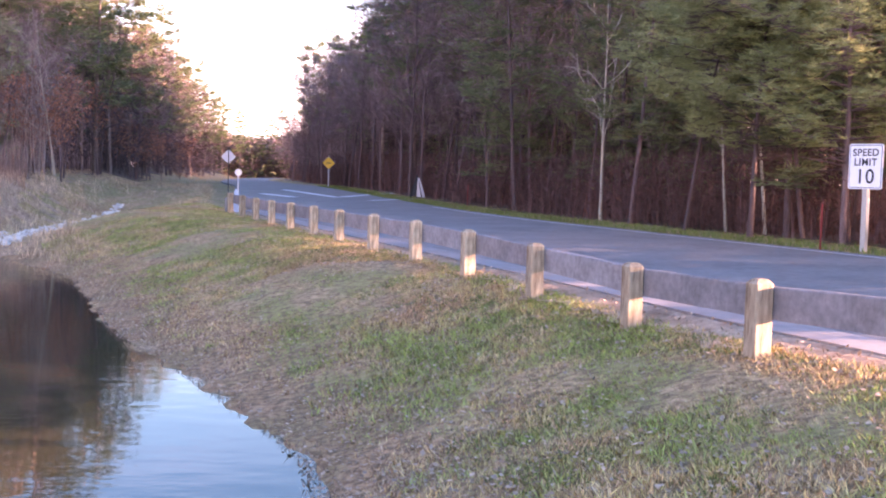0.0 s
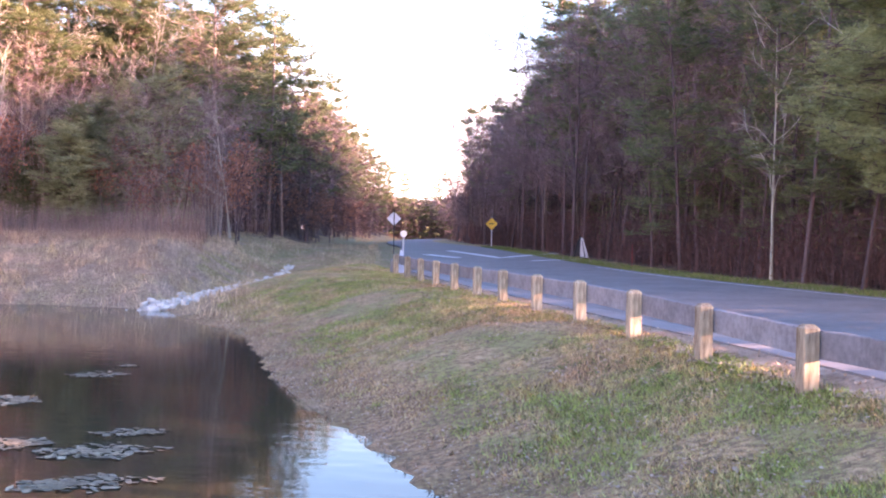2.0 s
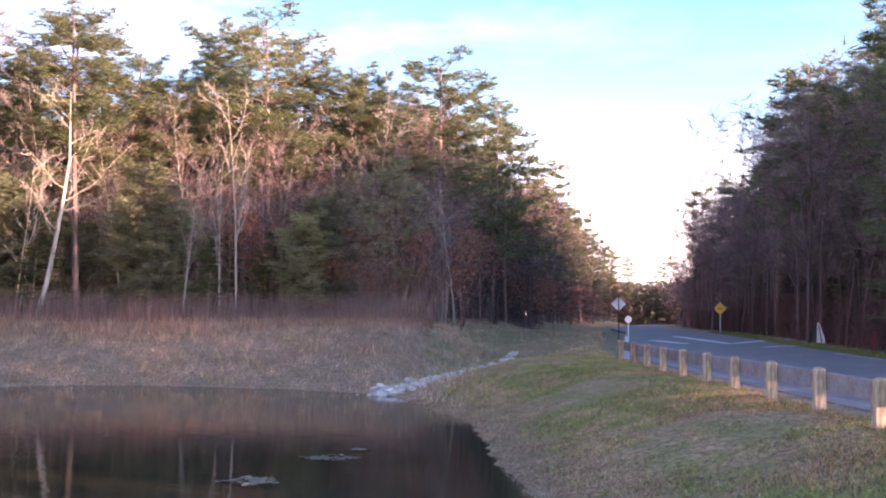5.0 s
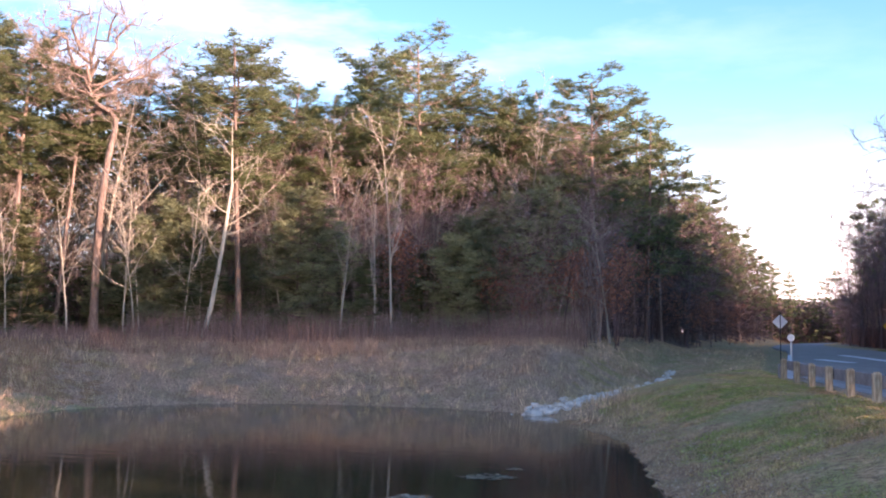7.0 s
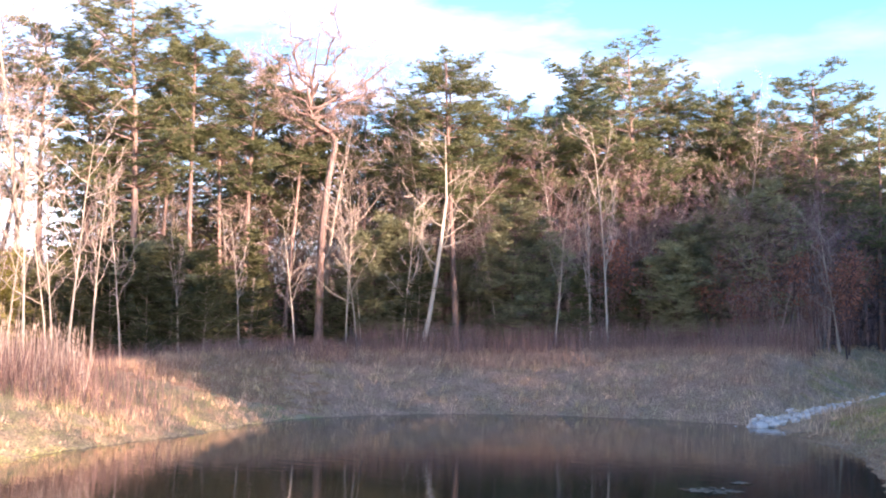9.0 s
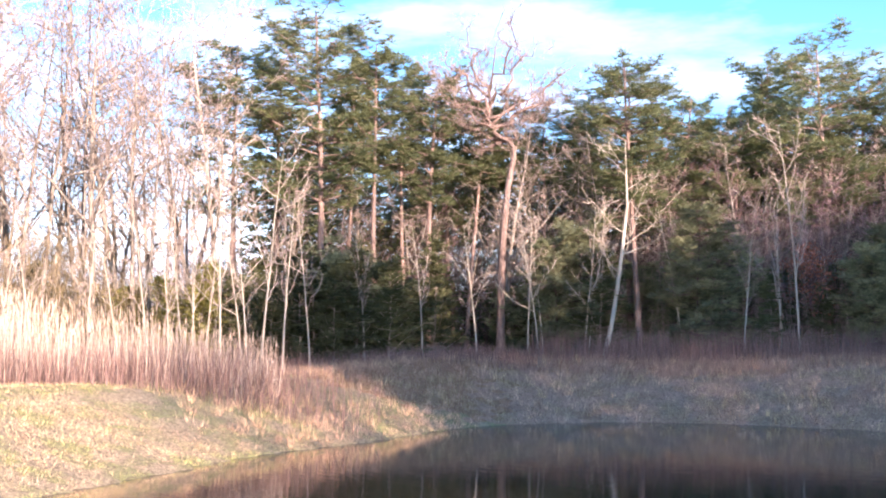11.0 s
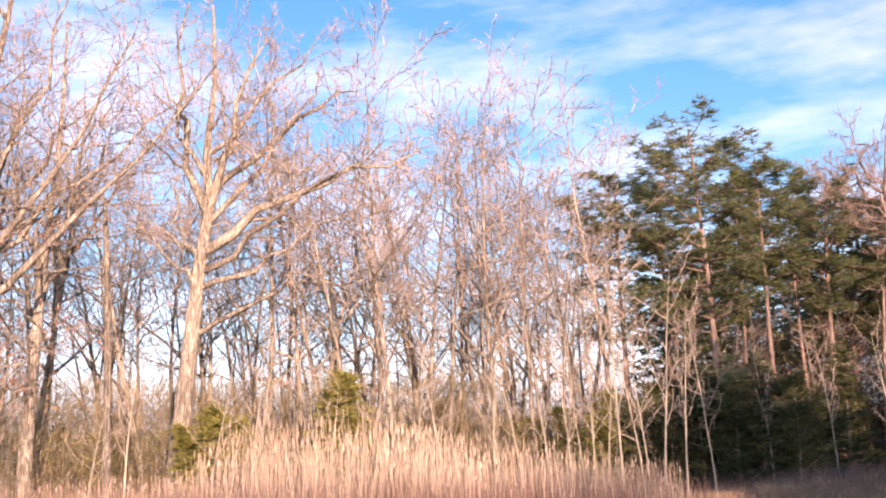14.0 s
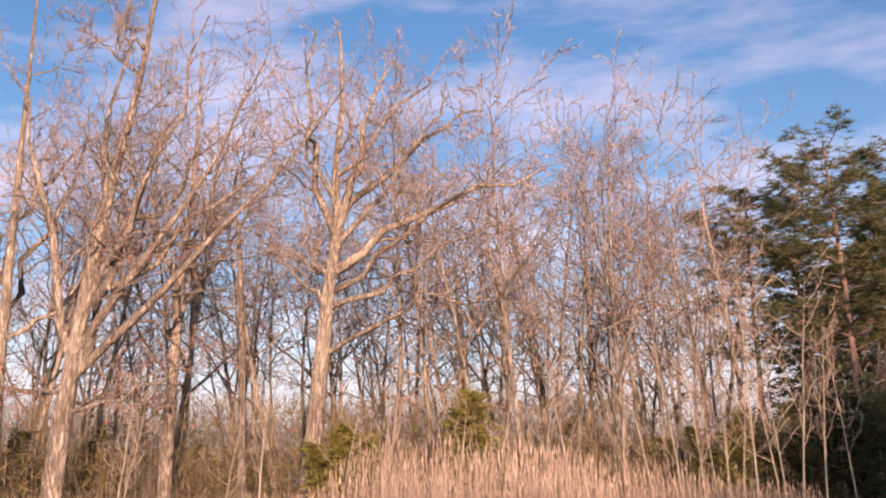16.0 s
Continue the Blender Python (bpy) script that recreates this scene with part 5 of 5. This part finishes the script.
blades("dry_grass", X, Y, rng.uniform(0.4, 1.7, len(X)), rng.uniform(0.005, 0.012, len(X)), 0.14, M_BRUSH, "reddish-brown dry stalks in front of the reeds", "grass", 17)
# brush on the far bank's crest
X, Y = in_fan(7000, 20.6, 44, 49.5, 53)
blades("brush", X, Y, rng.uniform(0.5, 1.7, len(X)), rng.uniform(0.008, 0.018, len(X)), 0.12, M_BRUSH, "purple-brown dry brush along the foot of the woods", "brush", 18)
X, Y = in_fan(9000, 20.8, 46, 47.0, 50.5)
blades("brush", X, Y, rng.uniform(0.15, 0.55, len(X)), rng.uniform(0.006, 0.013, len(X)), 0.25, M_RUSTGRASS, "reddish dry weeds along the bank's crest", "brush", 48)
X, Y = in_fan(3000, 44, 57, 47, 52)
blades("brush", X, Y, rng.uniform(0.3, 0.9, len(X)), rng.uniform(0.008, 0.018, len(X)), 0.2, M_BRUSH, "low reddish-brown brush below the pines", "brush", 19)


# crowns deeper in the woods
def canopy(name, X, Y, z0, z1, span, width, label, seed, mat, low=1.0, lift=0.15):
    """Loose sprays of needles or twigs, past counting, each a narrow triangle."""
    rng_ = np.random.default_rng(seed)
    n = len(X)
    Z = many_heights(X, Y) + z0 + (z1 - z0) * rng_.random(n) ** low
    a, t = rng_.uniform(0, 6.283, n), rng_.normal(lift, 0.35, n)
    way = np.stack([np.cos(a) * np.cos(t), np.sin(a) * np.cos(t), np.sin(t)], 1) * (span * rng_.uniform(0.6, 1.3, n))[:, None]
    b = rng_.uniform(0, 6.283, n)
    side = np.stack([-np.sin(a) * np.cos(b), np.cos(a) * np.cos(b), np.sin(b)], 1) * width
    base = np.stack([X, Y, Z], 1)
    V = np.stack([base + side, base - side, base + way], 1).reshape(-1, 3)
    me = bpy.data.meshes.new(name)
    me.from_pydata(V.tolist(), [], np.arange(len(V)).reshape(-1, 3).tolist())
    me.materials.append(mat)
    return tagged(new(name, me), label, "undergrowth" if name == "undergrowth" else "woods", kind="stuff")


def gathered(n, per, spread, X, Y):
    k = rng.integers(0, len(X), n // per)
    return clumped(X[k], Y[k], per, spread)


# thickets that close the woods: thin stems with side twigs
def thicket(name, X, Y, tall, label, seed, mat):
    rng_ = np.random.default_rng(seed)
    Z = many_heights(X, Y) - 0.02
    n = len(X)
    base = np.stack([X, Y, Z], 1)
    tip = base + np.stack([rng_.normal(0, 0.10, n) * tall, rng_.normal(0, 0.10, n) * tall, tall], 1)
    V, per = [], 1 + 7
    a = rng_.uniform(0, 6.283, n)
    side = np.stack([np.cos(a), np.sin(a), np.zeros(n)], 1) * rng_.uniform(0.012, 0.028, n)[:, None]
    V.append(np.stack([base + side, base - side, tip], 1))
    for k in range(7):
        u = rng_.uniform(0.15, 0.95, n)[:, None]
        p = base + (tip - base) * u
        b = rng_.uniform(0, 6.283, n)
        span = tall * rng_.uniform(0.10, 0.30, n)
        q = p + np.stack([np.cos(b) * span, np.sin(b) * span, span * rng_.uniform(0.1, 1.0, n)], 1)
        w_ = np.stack([-np.sin(b), np.cos(b), rng_.normal(0, 0.5, n)], 1) * 0.010
        V.append(np.stack([p + w_, p - w_, q], 1))
    V = np.concatenate(V).reshape(-1, 3)
    me = bpy.data.meshes.new(name)
    me.from_pydata(V.tolist(), [], np.arange(len(V)).reshape(-1, 3).tolist())
    me.materials.append(mat)
    return tagged(new(name, me), label, "thicket", kind="stuff")


def road_side(n, a0, a1, s0, s1):
    pts_ = [road_point(a, s) for a, s in zip(rng.uniform(a0, a1, n), rng.uniform(s0, s1, n))]
    return np.array([p.x for p in pts_]), np.array([p.y for p in pts_])


M_THICKET = simple("dark_thicket_stems", (0.075, 0.045, 0.043), (0.20, 0.125, 0.115), 1.5, 0.9, relief=0, island=0.4)
X, Y = gathered(46000, 60, 0.5, *road_side(900, 17.0, 20.5, 7, 80))
canopy("undergrowth", X, Y, 0.0, 2.1, 0.5, 0.010, "tangled reddish brush along the road's far edge", 53, M_DARKBRUSH, 1.5, 0.6)
X, Y = road_side(3600, 16.9, 20.5, 7, 100)
thicket("brush", X, Y, rng.uniform(0.6, 1.9, len(X)), "reddish-brown brush along the edge of the roadside woods", 21, M_DARKBRUSH)
X, Y = road_side(6000, 19, 34, 15, 110)
thicket("thicket", X, Y, rng.uniform(2.0, 8.5, len(X)), "dense dark stems and twigs inside the roadside woods", 22, M_THICKET)
X, Y = road_side(3000, 17.5, 40, 100, 200)
thicket("thicket", X, Y, rng.uniform(3.0, 8, len(X)), "dense dark stems and twigs far along the road", 23, M_THICKET)
X, Y = in_fan(4500, 19.9, 42, 54, 80)
thicket("thicket", X, Y, rng.uniform(2.0, 8.0, len(X)), "dense thin stems inside the woods past the pond", 24, M_TWIG)
X, Y = np.concatenate([in_fan(800, 42, 58, 55, 70), in_fan(1100, 49, 58, 56, 74)], 1)
thicket("thicket", X, Y, rng.uniform(1.0, 6.0, len(X)), "thin stems between the pine trunks", 25, M_THICKET)
place = left_edge(0.5, 20, 0, 1)
random.seed(26)
pts = [place() for _ in range(3500)]
thicket("thicket", np.array([p.x for p in pts]), np.array([p.y for p in pts]), rng.uniform(2, 9, 3500), "dense stems in the woods left of the road", 26, M_THICKET)
X, Y = in_fan(3500, 58, 104, 43, 75)
thicket("thicket", X, Y, rng.uniform(1.0, 5.0, len(X)), "tangled tan undergrowth among the hardwoods", 27, M_BARK)


X, Y = gathered(80000, 90, 1.0, *road_side(2500, 21, 38, 20, 95))
canopy("far_woods", X, Y, 0.8, 12.5, 0.5, 0.05, "dark green pine crowns deep in the roadside woods", 31, M_NEEDLE)
X, Y = gathered(14000, 90, 0.7, *road_side(400, 19, 22, 24, 60))
canopy("far_woods", X, Y, 0.8, 10.5, 0.34, 0.022, "green pine sprays along the edge of the roadside woods", 51, M_NEEDLE)
X, Y = gathered(30000, 60, 1.2, *road_side(2500, 20, 40, 45, 120))
canopy("far_woods", X, Y, 1.0, 11.0, 0.9, 0.05, "purple-brown bare crowns deep in the roadside woods", 32, M_THICKET)
X, Y = gathered(26000, 60, 1.1, *in_fan(2500, 20, 42, 62, 85))
canopy("far_woods", X, Y, 3.0, 12.0, 0.75, 0.10, "dark green pine crowns deep in the woods past the pond", 33, M_NEEDLE)
X, Y = gathered(16000, 60, 1.2, *in_fan(2500, 20, 42, 60, 85))
canopy("far_woods", X, Y, 0.5, 8.5, 0.9, 0.05, "purple-brown bare crowns deep in the woods past the pond", 34, M_THICKET)
X, Y = gathered(9000, 60, 1.1, *in_fan(2500, 41, 58, 60, 74))
canopy("far_woods", X, Y, 6.5, 12.0, 0.75, 0.10, "green pine crowns behind the tall trunks", 35, M_NEEDLE)
X, Y = in_fan(1500, 41.5, 52, 60, 88)
thicket("far_woods", X, Y, rng.uniform(5, 11, len(X)), "reddish stems deep behind the tall pine trunks", 62, M_PINEBARK)
X, Y = gathered(7000, 50, 1.1, *in_fan(600, 41.5, 52, 72, 95))
canopy("far_woods", X, Y, 0.5, 9.0, 0.7, 0.07, "distant mixed foliage behind the tall pine trunks", 63, M_SOFTNEEDLE)
X, Y = gathered(7000, 60, 1.0, *in_fan(500, 50.5, 58, 60, 78))
canopy("far_woods", X, Y, 1.5, 7.0, 0.6, 0.07, "dark evergreen foliage deep behind the wood's corner", 68, M_CEDAR)
X, Y = gathered(9000, 60, 1.0, *in_fan(2500, 42, 60, 56, 80))
canopy("far_woods", X, Y, 0.2, 3.5, 0.6, 0.08, "dark evergreen undergrowth between the tall trunks", 36, M_CEDAR)
X, Y = gathered(16000, 40, 0.9, *in_fan(2500, 20.5, 46, 55, 66))
canopy("far_woods", X, Y, 0.8, 7.0, 0.8, 0.013, "grey-brown bare twigs filling the woods past the pond", 46, M_TWIG, 1.2, 0.6)
X, Y = gathered(12000, 60, 0.7, *in_fan(260, 18.5, 34, 53.5, 62))
canopy("far_woods", X, Y, 0.3, 7.0, 0.8, 0.012, "purple-brown bare twigs along the front of the woods past the pond", 65, M_DARKTWIG, 1.2, 0.7)
# sun blocker behind the visible trees, for the wood's edge left of the road
X, Y = gathered(26000, 60, 1.3, *road_side(2500, 32, 70, 55, 170))
canopy("far_woods", X, Y, 2.0, 14.0, 1.0, 0.15, "hidden pine crowns added inside the roadside woods to block low sun", 54, M_NEEDLE)
# added high up to lift the shade line on the woods past the pond
X, Y = gathered(24000, 90, 1.0, *road_side(900, 23, 36, 30, 75))
canopy("far_woods", X, Y, 6.5, 14.5, 0.5, 0.06, "upper pine crowns added inside the roadside woods for their shade", 55, M_NEEDLE)
# extra depth of crowns, put in to keep sun off the roadside trunks
X, Y = gathered(16000, 60, 1.2, *road_side(1500, 32, 62, 15, 62))
canopy("far_woods", X, Y, 1.5, 11.0, 1.0, 0.14, "dark pine crowns added far back to shade the roadside trees", 56, M_NEEDLE)
X, Y = gathered(16000, 40, 0.8, *road_side(900, 18, 25, 38, 74))
canopy("far_woods", X, Y, 4.0, 14.3, 0.9, 0.016, "purple-brown bare twigs of the tall roadside crowns", 59, M_DARKTWIG, 1.0, 0.5)
X, Y = gathered(9000, 60, 0.9, *road_side(500, 19, 26, 40, 72))
canopy("far_woods", X, Y, 7.0, 14.2, 0.7, 0.05, "dark pine tops along the roadside", 60, M_NEEDLE)
X, Y = gathered(12000, 40, 0.8, *road_side(700, 17.5, 24, 72, 108))
canopy("far_woods", X, Y, 1.5, 10.6, 0.9, 0.02, "purple-brown bare twigs farther along the road", 64, M_DARKTWIG, 1.0, 0.5)
# crowns outside the view, added to thicken the shadow cast past the pond
X, Y = gathered(26000, 120, 0.8, *road_side(900, 19, 22.5, 15.5, 20))
canopy("far_woods", X, Y, 3.0, 13.5, 0.32, 0.03, "unseen pine crowns added for shade where the roadside woods begin", 47, M_NEEDLE)
X, Y = in_fan(22000, 3, 15.5, 195, 260)
canopy("far_woods", X, Y, 0.0, 7.5, 1.3, 0.16, "distant sunlit tree line closing the road", 37, M_CEDAR)
X, Y = in_fan(3200, 6.5, 14, 197, 215)
thicket("far_woods", X, Y, rng.uniform(4, 8.5, len(X)), "dark bare woods closing the road's far end", 66, M_THICKET)
X, Y = gathered(9000, 40, 1.0, *in_fan(700, 6.5, 14, 196, 212))
canopy("far_woods", X, Y, 0.0, 7.0, 1.1, 0.07, "purple-brown crowns closing the road's far end", 67, M_DARKTWIG)
place = left_edge(0.5, 9, 0.08, 0.95)
pts = [place() for _ in range(500)]
X, Y = gathered(22000, 60, 1.0, np.array([p.x for p in pts]), np.array([p.y for p in pts]))
canopy("far_woods", X, Y, 0.8, 11.5, 0.9, 0.05, "dense purple-brown crowns along the wood's edge by the road", 69, M_THICKET)
X, Y = gathered(14000, 60, 1.0, np.array([p.x for p in pts]), np.array([p.y for p in pts]))
canopy("far_woods", X, Y, 4.5, 12.5, 0.6, 0.06, "pine crowns along the wood's edge by the road", 70, M_NEEDLE)
place = left_edge(4, 24, 0, 1)
pts = [place() for _ in range(2500)]
X, Y = gathered(32000, 60, 1.2, np.array([p.x for p in pts]), np.array([p.y for p in pts]))
canopy("far_woods", X, Y, 1.0, 11.0, 0.9, 0.06, "purple-brown bare crowns left of the road", 38, M_THICKET)
X, Y = gathered(22000, 60, 1.1, np.array([p.x for p in pts]), np.array([p.y for p in pts]))
canopy("far_woods", X, Y, 4.0, 12.0, 0.7, 0.08, "green pine crowns left of the road", 39, M_NEEDLE)

X, Y = gathered(60000, 25, 1.3, *in_fan(2500, 66, 104, 46, 64))
canopy("undergrowth", X, Y, 0.0, 5.6, 0.8, 0.016, "tan and olive tangle under the hardwoods", 40, M_TANBRUSH, 1.7, 1.0)
X, Y = gathered(12000, 25, 1.0, *in_fan(900, 57, 68, 48, 62))
canopy("undergrowth", X, Y, 0.0, 3.6, 0.7, 0.012, "tan undergrowth below the first pines", 41, M_TANBRUSH, 1.7, 1.0)
X, Y = gathered(16000, 50, 1.3, *in_fan(2500, 56, 107, 62, 105))
canopy("far_woods", X, Y, 0.3, 10.0, 1.1, 0.02, "mauve-brown bare twigs of the woods behind the hardwoods", 49, M_TWIG, 1.3, 0.7)
X, Y = gathered(24000, 55, 0.8, *in_fan(360, 62, 104, 46, 60))
canopy("undergrowth", X, Y, 0.0, 3.4, 0.55, 0.03, "olive and tan leafy bushes under the hardwoods", 50, M_OLIVE, 1.4, 0.5)
X, Y = gathered(44000, 50, 1.4, *in_fan(2500, 56, 107, 85, 120))
canopy("far_woods", X, Y, 0.0, 8.0, 1.0, 0.06, "mauve-brown wall of distant undergrowth", 52, M_TWIG, 1.5, 0.6)
X, Y = in_fan(3000, 56, 106, 80, 135)
thicket("far_woods", X, Y, rng.uniform(5, 14, len(X)), "distant grey stems behind the hardwoods", 42, M_TWIG)
X, Y = in_fan(9000, 46, 64, 40, 50)
blades("dry_grass", X, Y, rng.uniform(0.05, 0.35, len(X)), rng.uniform(0.006, 0.012, len(X)), 0.3, M_RUSTGRASS, "reddish dry weeds on the crest below the pines", "grass", 61)
# tussocks and fallen leaves on the banks
X, Y = clumped(*in_fan(2600, 18, 62, 30, 53), 14, 0.09)
keep = many_shore(X, Y) > 0.3
X, Y = X[keep], Y[keep]
blades("tussocks", X, Y, rng.uniform(0.15, 0.38, len(X)), rng.uniform(0.006, 0.012, len(X)), 0.35, M_DRYBLADE, "straw tussocks dotted over the far bank", "grass", 43)
X, Y = clumped(*on_bank(160, 4, 34, 1.5, 5.8, 1.4), 22, 0.09)
keep = many_shore(X, Y) > 0.25
X, Y = X[keep], Y[keep]
blades("tussocks", X, Y, rng.uniform(0.03, 0.09, len(X)), rng.uniform(0.003, 0.006, len(X)), 0.7, M_DRYBLADE, "pale straw tussocks in the bank's grass", "grass", 44)
X, Y = on_bank(20000, 3, 34, 0.0, 6.0, 1.7)
keep = many_shore(X, Y) > 0.05
litter = Geo()
random.seed(45)
Z = many_heights(X[keep], Y[keep])
for x, y, z in zip(X[keep], Y[keep], Z):
    q = Vector((x, y, z + random.uniform(0.01, 0.05)))
    w_ = Vector((random.gauss(0, 1), random.gauss(0, 1), random.gauss(0, 0.3))).normalized() * random.uniform(0.025, 0.07)
    litter.leaf(q, q + w_, random.uniform(0.012, 0.028), Vector((0.2, 0.1, 1)))
tagged(new("fallen_leaves", litter.mesh("fallen_leaves", M_CHIP)), "brown fallen leaves scattered over the bank", "leaves", kind="stuff")
